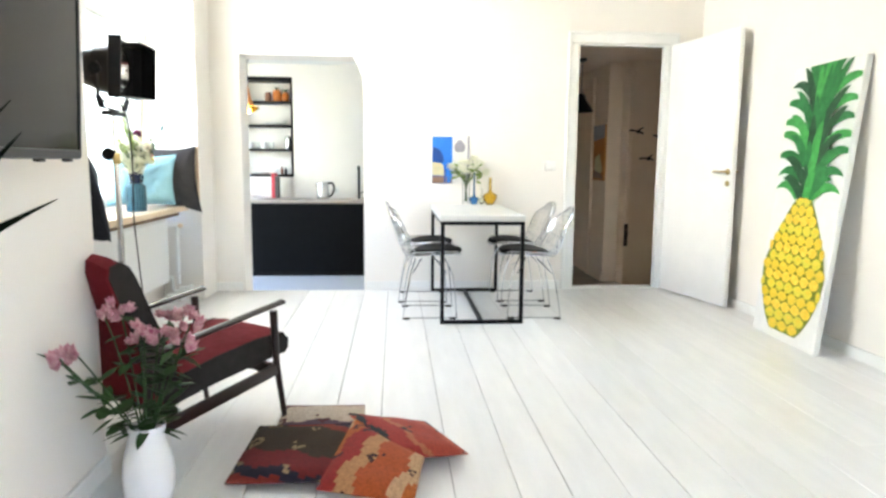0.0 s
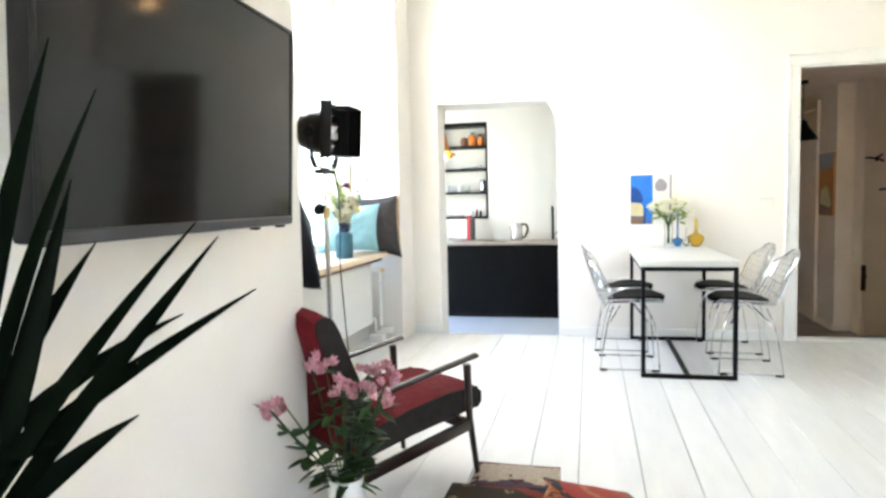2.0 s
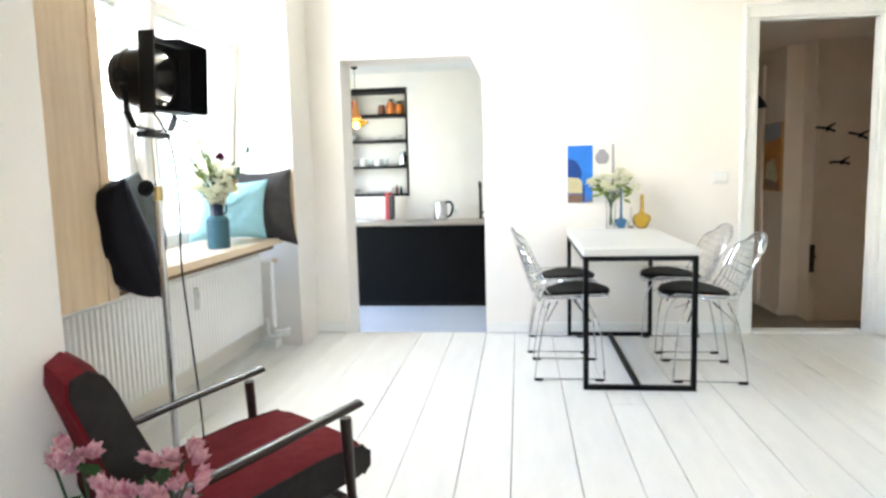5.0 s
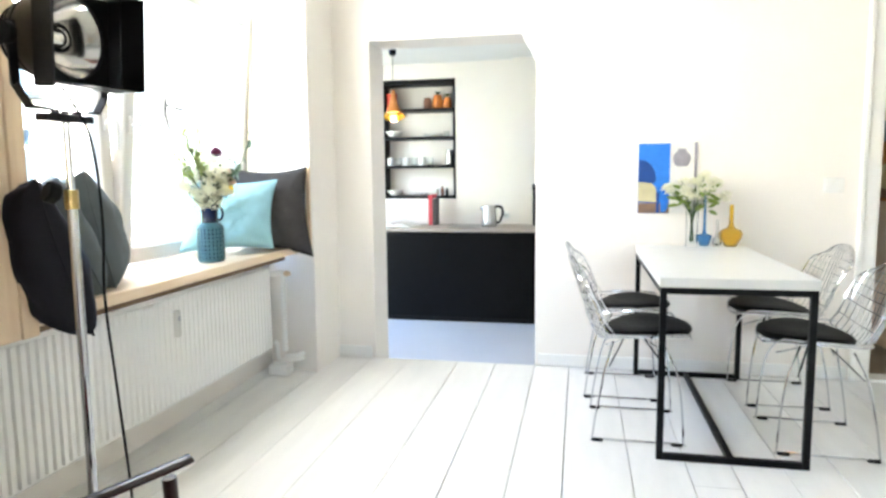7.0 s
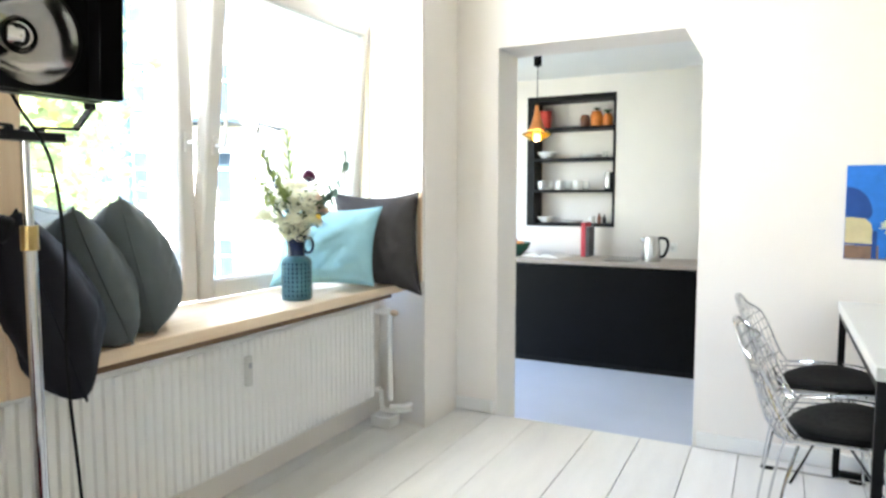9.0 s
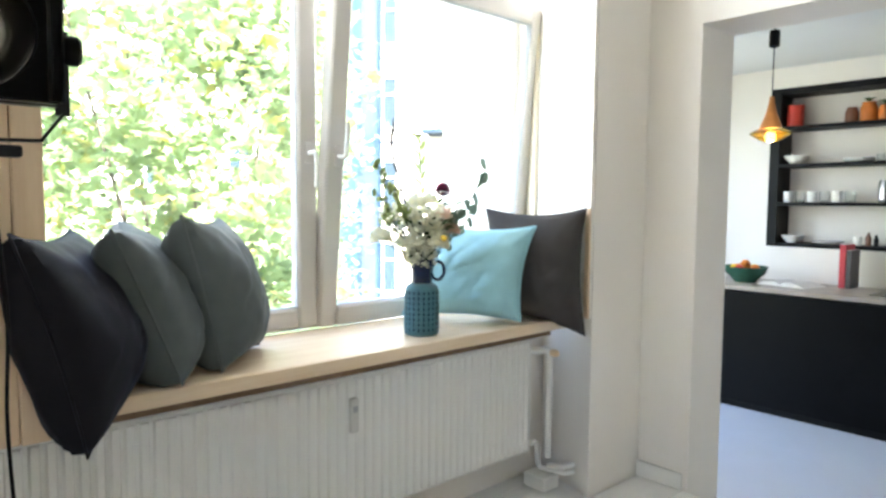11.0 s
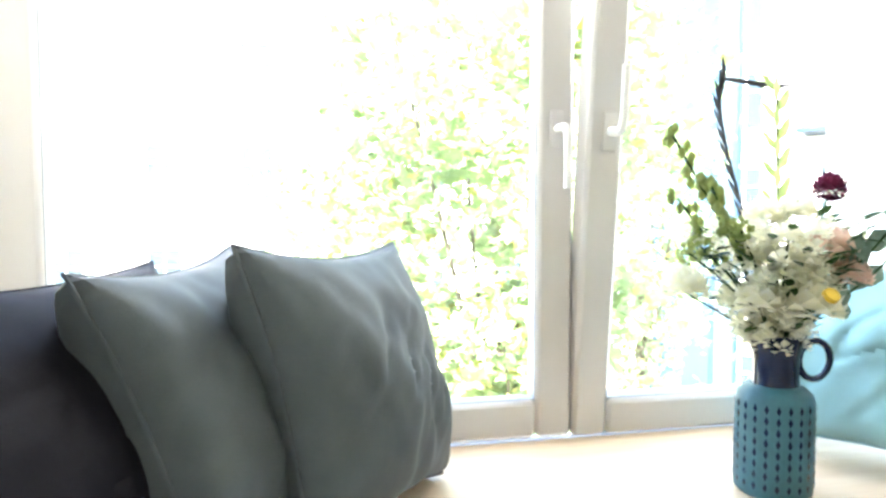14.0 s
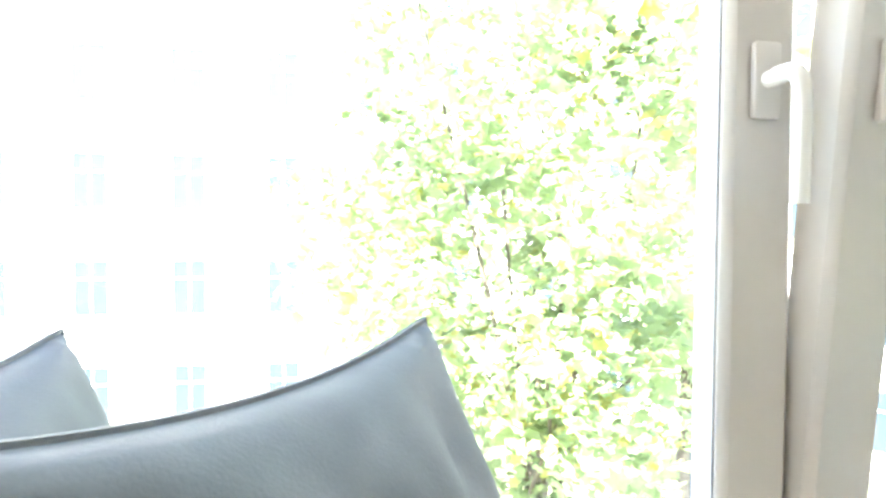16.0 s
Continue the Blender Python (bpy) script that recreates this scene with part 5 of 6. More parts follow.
ball_flower(bm, (-0.015, 0.11, 0.265), 0.033, 70, -0.8, 0.25)
ball_flower(bm, (-0.015, 0.11, 0.265), 0.025, 30, -0.8, 0.4)
part("blossom", bm, PURPLE, bq, "purple scabious")
for st_, leaves in (([(0, 0, 0), (0.05, 0.06, 0.10), (0.10, 0.12, 0.20), (0.13, 0.19, 0.345)], 10), ([(0, 0, 0), (0.03, 0.08, 0.07), (0.06, 0.15, 0.14), (0.04, 0.2, 0.2)], 9)):
    stem(st_, 0.0018)
    bm = B()
    pp = smoothline(st_, 6)
    for k in range(6, len(pp)):
        if k % 2 == 0 or leaves > 9 and k > len(pp) - 4:
            a = k * 2.4
            leaf_small(bm, pp[k], (0.3 * math.cos(a), math.sin(a), 0.8 * math.cos(a)), 0.05, 0.022, (1, 0.25, 0.3))
    part("eucalyptus", bm, LEAFS, bq, "grey-green eucalyptus leaves")
for at, r, mt, lb in (((0.085, -0.005, 0.055), 0.046, CREAM, "cream dahlia"), ((0.05, 0.045, 0.125), 0.043, PEACH, "peach rose"), ((0.06, 0.075, 0.09), 0.034, PEACH, "peach rose"), ((0.02, -0.05, 0.115), 0.042, CREAM, ""), ((-0.01, -0.02, 0.165), 0.038, CREAM, ""),
                      ((0.045, -0.065, 0.06), 0.042, CREAM, ""), ((0.0, 0.03, 0.17), 0.036, CREAM, ""), ((-0.05, 0.0, 0.12), 0.042, CREAM, ""), ((0.06, -0.03, 0.14), 0.03, CREAM, ""), ((-0.04, -0.13, 0.07), 0.045, CREAM, "white cosmos"), ((0.035, 0.005, 0.10), 0.045, CREAM, ""), ((0.02, 0.09, 0.10), 0.032, PEACH, "")):
    at = (at[0] * 1.05, at[1] * 1.15, at[2] * 1.3)
    stem([(0, 0, 0), (at[0] * 0.5, at[1] * 0.5, at[2] * 0.5), at], 0.002)
    dahlia(at, r * 1.02, mt, label=lb)
part("flower_centre", lathe(B(), [(0, 0.0), (0.013, 0.0), (0.012, 0.008), (0, 0.012)], 12, m=Matrix.Translation((0.120, -0.006, 0.098)) @ pose(0, 0, 0, 0, 50, 0)), YELLOW, bq)
bm = B()
for k in range(300):
    a, z = rng.uniform(0, 6.28), rng.uniform(0.0, 0.21)
    rr = (0.048 + 0.42 * z) * math.sqrt(rng.random())
    ball_flower(bm, (rr * math.cos(a), rr * 1.15 * math.sin(a) - 0.012, z), rng.uniform(0.011, 0.021), 9, -0.5, 0.5)
tagged(part("filler_blossoms", bm, CREAM, bq), "small white filler blossoms", kind="stuff")
bm = B()
for k in range(150):
    a, z = rng.uniform(0, 6.28), rng.uniform(0.02, 0.22)
    rr = 0.03 + 0.36 * z
    leaf_small(bm, (rr * math.cos(a), rr * 1.2 * math.sin(a), z), (math.cos(a), math.sin(a), rng.uniform(-0.2, 0.9)), rng.uniform(0.025, 0.05), 0.008)
tagged(part("foliage", bm, LEAFG, bq), kind="stuff")

# ---- on the dining table ----
TZ = 0.7525
solid("glass_vase", lathe(B(), [(0, 0), (0.030, 0), (0.032, 0.005), (0.030, 0.05), (0.034, 0.18), (0.036, 0.195), (0.033, 0.195), (0.031, 0.18), (0.027, 0.05), (0.027, 0.02), (0, 0.016)], 28), GLASSV, pose(0.64, 5.80, TZ), "tall clear glass vase on the dining table", "vase")
ly = thing("cream_lilies", pose(0.64, 5.80, TZ + 0.03), "bunch of cream alstroemeria in a glass vase", "flowers")
for k in range(16):
    a, rr = k * 2.4, 0.025 + 0.10 * math.sqrt((k + 0.5) / 16)
    h = Vector((rr * math.cos(a) * 1.3, min(0.06, rr * math.sin(a) * 0.8), 0.365 - 0.10 * (rr / 0.12) ** 2 + rng.uniform(-0.03, 0.02)))
    part("stem", tube(B(), smoothline([(0.012 * math.cos(a + 2), 0.012 * math.sin(a + 2), 0.0), (0.01 * math.cos(a), 0.01 * math.sin(a), 0.14), (h.x * 0.5, h.y * 0.5, 0.22), h], 4), 0.002, 5), LEAFG, ly)
    bm = B()
    for q in range(3):
        ball_flower(bm, h + Vector((rng.uniform(-0.025, 0.025), rng.uniform(-0.018, 0.018), rng.uniform(-0.02, 0.01))), rng.uniform(0.024, 0.036), 12, -0.5, 0.5)
    part("blossom", bm, CREAM, ly)
bm = B()
for k in range(34):
    a, rr = rng.uniform(0, 6.28), rng.uniform(0.02, 0.10)
    leaf_small(bm, (rr * math.cos(a), min(0.07, rr * 0.7 * math.sin(a)), rng.uniform(0.17, 0.30)), (math.cos(a), math.sin(a) * 0.6, rng.uniform(-0.5, 0.6)), rng.uniform(0.05, 0.085), 0.011, (0.2, 1, 0.3))
tagged(part("foliage", bm, LEAFM, ly), kind="stuff")
solid("amber_vase", lathe(B(), [(0, 0), (0.028, 0), (0.034, 0.006), (0.058, 0.05), (0.062, 0.075), (0.05, 0.092), (0.02, 0.105), (0.0125, 0.125), (0.0105, 0.225), (0.012, 0.23), (0.009, 0.23), (0.0085, 0.125), (0.02, 0.1), (0.045, 0.088), (0.056, 0.073), (0.05, 0.05), (0.025, 0.012), (0, 0.010)], 32), GLASSY, pose(0.85, 5.83, TZ), "amber glass vase with a long slim neck", "vase")
solid("blue_vase", lathe(B(), [(0, 0), (0.022, 0), (0.026, 0.006), (0.040, 0.045), (0.040, 0.06), (0.012, 0.072), (0.0085, 0.09), (0.0065, 0.27), (0.0075, 0.275), (0.0045, 0.275), (0.0045, 0.09), (0.01, 0.068), (0.035, 0.058), (0.035, 0.045), (0.02, 0.01), (0, 0.008)], 28), GLASSB, pose(0.715, 5.85, TZ), "blue glass vase with a long slim neck", "vase")
solid("small_glass_bottle", lathe(B(), [(0, 0), (0.016, 0), (0.024, 0.02), (0.022, 0.04), (0.008, 0.055), (0.006, 0.15), (0.0045, 0.15), (0.006, 0.055), (0.018, 0.038), (0.02, 0.02), (0, 0.006)], 24), GLASSV, pose(0.775, 5.81, TZ), "small clear glass bottle on the table", "bottle")

# picture over the table: two sheets side by side
pc = thing("wall_picture", pose(0.36, YN - 0.003, 0.93), "unframed picture with a blue shape and a grey jar", "picture")
bm = B()
box(bm, 0, 0.172, -0.006, 0.0, 0, 0.396)
part("blue_sheet", bm, P_BLUE, pc, "bright blue painted sheet")
bm = B()
box(bm, 0.1725, 0.318, -0.005, 0.0, 0.0, 0.402)
part("white_sheet", bm, PAPER, pc, "off-white sheet")


def painted(name, outline, depth, material, parent, label=""):
    bm = B()
    v = [bm.verts.new((x, -depth, z)) for x, z in outline]
    bm.faces.new(v)
    return part(name, bm, material, parent, label)


arc = [(0.004 + 0.085 * math.sin(a) * 1.1, 0.19 + 0.115 * math.cos(a)) for a in [math.pi * 0.5 * k / 10 for k in range(11)]]
painted("painted_shape", [(0.001, 0.18), (0.001, 0.305)] + arc + [(0.085, 0.17)], 0.0075, P_DBLUE, pc)
painted("painted_ground", [(0.001, 0.06), (0.001, 0.178), (0.07, 0.175), (0.095, 0.15), (0.115, 0.06)], 0.0072, P_SAND, pc)
painted("painted_floor", [(0.001, 0.001), (0.001, 0.058), (0.171, 0.058), (0.171, 0.001)], 0.007, P_BRN, pc)
painted("painted_leg", [(0.10, 0.001), (0.10, 0.12), (0.118, 0.12), (0.118, 0.001)], 0.0078, P_DBLUE, pc)
painted("painted_leg", [(0.126, 0.005), (0.122, 0.13), (0.168, 0.13), (0.165, 0.03), (0.15, 0.005)], 0.0077, P_BLUE, pc)
painted("painted_line", [(0.001, 0.063), (0.001, 0.069), (0.1, 0.064), (0.1, 0.058)], 0.0082, P_DBLUE, pc)
jar = [(0.026, 0), (0.04, 0.015), (0.048, 0.04), (0.047, 0.06), (0.034, 0.078), (0.022, 0.085), (0.022, 0.1)]
painted("painted_jar", [(0.235 + x, 0.265 + z) for x, z in jar] + [(0.235 - x, 0.265 + z) for x, z in reversed(jar)], 0.006, P_GREY, pc)
painted("painted_strip", [(0.302, 0.02), (0.302, 0.40), (0.317, 0.40), (0.317, 0.02)], 0.0058, P_GREY, pc)

# ---- pineapple canvas leaning on the east wall ----
CW, CH = 0.70, 1.735
cv = thing("pineapple_canvas", pose(2.49, 4.17, 0) @ pose(0, 0, 0, 0, 0, -92) @ pose(0, 0, 0, -5.6), "tall white canvas with a painted pineapple, leaning on the wall", "painting")
bm = B()
box(bm, -CW / 2, CW / 2, 0.0, 0.035, 0, CH, 0.003)
part("canvas", bm, CANVAS, cv)


def fruit_half(v):
    k = (v - 0.03) / 0.50
    return 0.335 * max(0.0, math.sin(math.pi * min(1, 0.06 + 0.90 * k))) ** 0.5 * (1 - 0.44 * max(0, k - 0.45) / 0.55)


zs = [0.03 + 0.50 * k / 30 for k in range(31)]
painted("painted_body", [(-fruit_half(z), z * CH) for z in zs] + [(fruit_half(z), z * CH) for z in reversed(zs)], 0.004, P_OLIVE, cv, "olive shadows of the fruit")
for j in range(14):
    z = (0.050 + 0.0355 * j) * CH
    h = fruit_half(z / CH)
    for i in range(-4, 5):
        x = (i + 0.5 * (j % 2)) * (0.112 - 0.0026 * j)
        if abs(x) > h - 0.010:
            continue
        w = min(0.060 - 0.0013 * j, h - abs(x) + 0.014)
        o = [(-0.93, 0.05), (-0.86, 0.45), (-0.5, 0.88), (0, 1.06), (0.5, 0.88), (0.86, 0.45), (0.93, 0.05), (0.62, -0.5), (0, -0.82), (-0.62, -0.5)]
        painted("painted_scale", [(x + a * w + rng.uniform(-0.004, 0.004), z + b * 0.039 + rng.uniform(-0.003, 0.003)) for a, b in o], 0.0062, (P_YEL, P_YEL2, P_YEL3)[(i * 3 + j * 5) % 3], cv)
        painted("painted_highlight", [(x + a * w * 0.5, z + 0.012 + b * 0.014) for a, b in ((-0.8, 0), (-0.4, 0.8), (0.5, 0.7), (0.8, 0.0), (0.0, -0.6))], 0.0068, P_YEL2 if (i + j) % 2 else P_YEL, cv)


def crown_leaf(x0, z0, x1, z1, bend, width, depth, material):
    """One painted leaf: a curved blade that swells past its base and ends in a point."""
    a, c = Vector((x0, z0)), Vector((x1, z1))
    m_ = (a + c) / 2 + Vector((0, bend))
    lft, rgt = [], []
    for k in range(11):
        q = k / 10
        p = a * (1 - q) ** 2 + m_ * 2 * q * (1 - q) + c * q * q
        d = ((m_ - a) * (1 - q) + (c - m_) * q).normalized()
        wd = width * (0.75 + 0.7 * q - 1.45 * q ** 2.2)
        for side_, sg in ((lft, 1), (rgt, -1)):
            v = p + Vector((-d.y, d.x)) * wd * sg
            side_.append((max(-0.346, min(0.346, v.x)), min(CH - 0.003, v.y)))
    painted("painted_leaf", lft + rgt[::-1], depth, material, cv)


lf = random.Random(3)
CB = 0.525 * CH
dep = 0.0060
for row in range(7):
    zb = CB + 0.60 * (6 - row) / 6
    up = (6 - row) / 6
    for a in (-1.0, 1.0, -0.55, 0.55, -0.15, 0.2):
        reach = (0.36 - 0.08 * abs(0.5 - up)) * abs(a) ** 0.8 * lf.uniform(0.85, 1.12)
        rise = 0.05 + 0.34 * (1 - abs(a)) + 0.16 * up * (1.2 - abs(a)) + lf.uniform(-0.02, 0.03)
        crown_leaf(a * 0.075, zb, math.copysign(0.05 + reach, a) if abs(a) > 0.3 else a * 0.3, zb + rise * (0.55 + 0.6 * up), 0.07 + 0.04 * abs(a), 0.036 + 0.012 * (1 - abs(a)), dep, (P_G1, P_G2, P_G3, P_G1, P_G2)[lf.randrange(5)])
        dep += 0.0001
crown_leaf(-0.02, CB + 0.40, -0.10, CH + 0.1, 0.05, 0.06, 0.0058, P_G1)
crown_leaf(0.03, CB + 0.40, 0.09, CH + 0.1, 0.05, 0.06, 0.0057, P_G2)

# ---- hall things ----
hp = thing("hall_pendant_lamp", pose(2.055, 7.4, 0), "black metal dome pendant lamp in the hall, off", "pendant lamp")
part("shade", lathe(B(), [(0.02, 1.86), (0.035, 1.84), (0.06, 1.78), (0.12, 1.70), (0.135, 1.665), (0.13, 1.665), (0.115, 1.695), (0.05, 1.775)], 28), BLACKM, hp)
part("cable", tube(B(), [(0, 0, 1.85), (0, 0, HC)], 0.004, 6), RUBBER, hp)
part("canopy", lathe(B(), [(0, HC), (0.045, HC), (0.045, HC - 0.025), (0, HC - 0.04)], 16), BLACKM, hp)
hq = thing("hall_picture", pose(2.438, 8.08, 0.915, 0, 0, -90), "small orange abstract picture on the hall wall", "picture")
bm = B()
box(bm, 0, 0.43, -0.02, 0, 0, 0.64, 0.002)
part("panel", bm, P_OR, hq)
painted("painted_band", [(0.004, 0.46), (0.004, 0.638), (0.426, 0.638), (0.426, 0.49)], 0.0235, P_GREY, hq)
painted("painted_patch", [(0.05, 0.05), (0.08, 0.26), (0.26, 0.31), (0.38, 0.12), (0.22, 0.03)], 0.0235, P_SAND, hq)
painted("painted_patch", [(0.02, 0.03), (0.06, 0.12), (0.30, 0.09), (0.41, 0.02)], 0.0245, P_BRN, hq)


def bird(x, z, turn):
    b = thing("bird_hook", pose(x, HY - 0.001, z, 0, turn, 0), "small black bird-shaped wall hook in the hall", "coat hook", "bird hooks on the hall wall")
    bm = B()
    tube(bm, smoothline([(-0.085, -0.02, 0.0), (-0.05, -0.024, 0.004), (0, -0.026, 0.0), (0.05, -0.022, -0.01), (0.08, -0.02, -0.022)], 3), 0.010, 8)
    part("body", bm, BLACKM, b)
    for s in (1, -1):
        bm = B()
        prism(bm, [(-0.01, 0), (0.02, 0), (0.045, 0.075), (0.02, 0.055)], -0.004, 0.004)
        bmesh.ops.transform(bm, matrix=Matrix.Translation((0.005, -0.026, 0)) @ pose(0, 0, 0, 90 + 55 * s if s > 0 else -35, 0, 0), verts=bm.verts)
        part("wing", bm, BLACKM, b)
    part("peg", tube(B(), [(0, -0.001, 0), (0, -0.026, 0)], 0.005, 6), BLACKM, b)


for x, z, tn in ((2.69, 1.467, 4), (2.963, 1.403, 12), (2.819, 1.171, -3)):
    bird(x, z, tn)
lk = thing("hall_door_lock", pose(2.615, HY - 0.0265, 0.32), "dark brass lock plate on the hall trim", "door lock")
bm = B()
box(bm, -0.022, 0.022, -0.006, 0, -0.125, 0.125, 0.003)
part("plate", bm, OLDBR, lk)
part("knob", lathe(B(), [(0, 0), (0.012, 0), (0.01, 0.015), (0.018, 0.025), (0.016, 0.038), (0, 0.042)], 14, m=Matrix.Translation((0, -0.006, 0.02)) @ pose(0, 0, 0, 90)), OLDBR, lk)

# ---- kitchen ----
CY0, CZT = 8.09, 0.65
for k, (x0, x1) in enumerate(((-2.94, -2.21), (-2.208, -0.02), (-0.018, 0.54))):
    cb = thing("base_cabinet", pose(x0, CY0, KZ), "matt black handleless kitchen base cabinet", "cabinet", "kitchen base cabinets")
    w = x1 - x0
    bm = B()
    box(bm, 0.002, w - 0.002, 0.025, 0.6, 0.04, 0.865, 0.002)
    part("body", bm, KFRONT, cb)
    bm = B()
    box(bm, 0.003, w - 0.003, 0.0, 0.024, 0.045, 0.855, 0.002)
    part("door", bm, KFRONT, cb)
    bm = B()
    box(bm, 0.01, w - 0.01, 0.012, 0.024, 0.0, 0.044)
    part("plinth", bm, KBLACK, cb)
bm = B()
box(bm, -2.945, 0.545, CY0 - 0.012, 8.698, CZT - 0.032, CZT, 0.003)
solid("kitchen_worktop", bm, KTOP, pose(0, 0, 0), "grey-brown stone worktop on black cabinets", "worktop")
sf = thing("recessed_shelf", pose(SX0, KY, SZ0), "black shelf unit recessed into the kitchen wall", "shelf")
SW, SH = SX1 - SX0, SZ1 - SZ0
bm = B()
box(bm, 0.001, 0.075, -0.012, 0.235, 0, SH, 0.002)
part("side_panel", bm, KBLACK, sf)
bm = B()
box(bm, SW - 0.022, SW - 0.001, -0.012, 0.235, 0, SH, 0.002)
part("side_panel", bm, KBLACK, sf)
bm = B()
box(bm, 0.0755, SW - 0.0225, -0.012, 0.235, SH - 0.05, SH - 0.001, 0.002)
part("top_panel", bm, KBLACK, sf)
SHZ = [0.0, 0.322, 0.622, 0.915]
for z in SHZ:
    bm = B()
    box(bm, 0.0755, SW - 0.0225, -0.010, 0.235, z + 0.001, z + 0.028, 0.002)
    part("shelf_board", bm, KBLACK, sf)
bowl = [(0, 0), (0.04, 0), (0.045, 0.008), (0.075, 0.035), (0.085, 0.06), (0.081, 0.06), (0.07, 0.038), (0.04, 0.014), (0, 0.012)]
cup = [(0, 0), (0.03, 0), (0.034, 0.01), (0.037, 0.085), (0.034, 0.085), (0.031, 0.012), (0, 0.008)]
plate = [(0, 0), (0.06, 0), (0.10, 0.012), (0.10, 0.016), (0.06, 0.006), (0, 0.005)]


def on_shelf(name, prof, x, row, mt, label, cat, y=8.90, sc=1.0, group="", dz=0.0):
    return solid(name, lathe(B(), [(r * sc, z * sc) for r, z in prof], 24), mt, pose(x, y, SZ0 + SHZ[row] + 0.0285 + dz), label, cat, group)


jarp = [(0, 0), (0.04, 0), (0.045, 0.01), (0.045, 0.085), (0.035, 0.1), (0.035, 0.115), (0, 0.118)]
on_shelf("red_tin", [(0, 0), (0.06, 0), (0.06, 0.17), (0, 0.17)], -1.955, 3, REDP, "red lacquered tin on the top shelf", "tin")
on_shelf("brown_jar", jarp, -1.56, 3, BROWN, "brown jar on the top shelf", "jar")
on_shelf("orange_jar", jarp, -1.45, 3, ORANGE, "orange jar on the top shelf", "jar", sc=1.25)
on_shelf("orange_jar", jarp, -1.345, 3, ORANGE, "small orange jar with a green plant", "jar", sc=1.0)
for xx, zz, rr in ((-1.345, 0.118, 0.03), (-1.45, 0.147, 0.025)):
    bm = B()
    for k in range(16):
        a = k * 2.4
        leaf_small(bm, (0, 0, 0), (math.cos(a), math.sin(a), 0.9), rr * 2, 0.007)
    solid("small_plant", bm, LEAFG, pose(xx, 8.90, SZ0 + SHZ[3] + 0.0285 + zz), "small green potted succulent", "plant")
on_shelf("bowl", bowl, -1.935, 2, CERAM, "white ceramic bowl on the shelf", "bowl", sc=1.1)
for k in range(3):
    on_shelf("plate", plate, -1.50, 2, CERAM, "white plate in a low stack", "plate", group="stacked plates", dz=0.008 * k)
on_shelf("tumbler", cup, -1.36, 2, GLASSV, "clear drinking glass on the shelf", "glass", sc=0.7)
for k in range(6):
    on_shelf("tumbler", cup, -1.97 + 0.088 * k, 1, GLASSV if k % 2 else CERAM, "drinking glass in a row on the shelf" if k % 2 else "white cup in a row on the shelf", "glass" if k % 2 else "cup", y=8.86, group="glasses and cups on the shelf")
on_shelf("carafe", [(0, 0), (0.035, 0), (0.038, 0.01), (0.038, 0.14), (0.03, 0.155), (0.03, 0.165), (0, 0.166)], -1.325, 1, STEEL, "tall steel canister on the shelf", "canister")
on_shelf("bowl", bowl, -1.94, 0, CERAM, "white ceramic bowl on the bottom shelf", "bowl")
for k in range(2):
    on_shelf("plate", plate, -1.68, 0, CERAM, "white plate in a low stack", "plate", sc=1.1, group="stacked plates", dz=0.009 * k)
on_shelf("tumbler", cup, -1.48, 0, CERAM, "white cup on the bottom shelf", "cup", sc=0.8)
on_shelf("bottle", [(0, 0), (0.018, 0), (0.02, 0.06), (0.008, 0.08), (0.008, 0.1), (0, 0.1)], -1.41, 0, BROWN, "small dark bottle on the bottom shelf", "bottle")
on_shelf("bottle", [(0, 0), (0.015, 0), (0.017, 0.05), (0.007, 0.07), (0.007, 0.085), (0, 0.085)], -1.36, 0, KBLACK, "small dark bottle on the bottom shelf", "bottle")

CT = CZT + 0.0005
for x, w, h, mt, lb in ((-1.475, 0.04, 0.31, BOOKR, "upright red cookbook on the worktop"), (-1.432, 0.03, 0.27, BOOKD, "upright dark cookbook on the worktop")):
    bk = thing("book", pose(x, 8.50, CT), lb, "book", "cookbooks on the worktop")
    bm = B()
    box(bm, 0, w, 0, 0.2, 0, h, 0.003)
    part("cover", bm, mt, bk)
    bm = B()
    box(bm, 0.004, w - 0.004, 0.004, 0.203, 0.004, h + 0.0015)
    part("page_block", bm, PAPER, bk)
mg = thing("open_cookbook", pose(-1.76, 8.40, CT, 0, 0, -12), "open cookbook lying on the worktop", "book")
for s in (-1, 1):
    bm = B()
    rows = []
    for k in range(9):
        u = k / 8
        rows.append([bm.verts.new((s * 0.19 * u, y, 0.004 + 0.035 * math.sin(math.pi * min(1, u * 1.05 + 0.02)) ** 0.7 * (1 - 0.5 * u))) for y in (-0.13, 0.13)] + [bm.verts.new((s * 0.19 * u, y, 0.001)) for y in (0.13, -0.13)])
    for a, b in zip(rows, rows[1:]):
        for q in range(4):
            bm.faces.new((a[q], a[(q + 1) % 4], b[(q + 1) % 4], b[q]))
    bm.faces.new(rows[-1])
    part("page_block", bm, PAPER, mg)
kt = thing("electric_kettle", pose(-0.83, 8.36, CT), "brushed steel electric kettle with a black handle", "kettle")
part("body", lathe(B(), [(0, 0), (0.075, 0), (0.077, 0.01), (0.066, 0.19), (0.06, 0.205), (0.02, 0.212), (0, 0.213)], 32), STEEL, kt)
part("handle", tube(B(), smoothline([(0.055, 0, 0.20), (0.115, 0, 0.19), (0.13, 0, 0.13), (0.10, 0, 0.05), (0.068, 0, 0.04)], 5), 0.012, 8), RUBBER, kt)
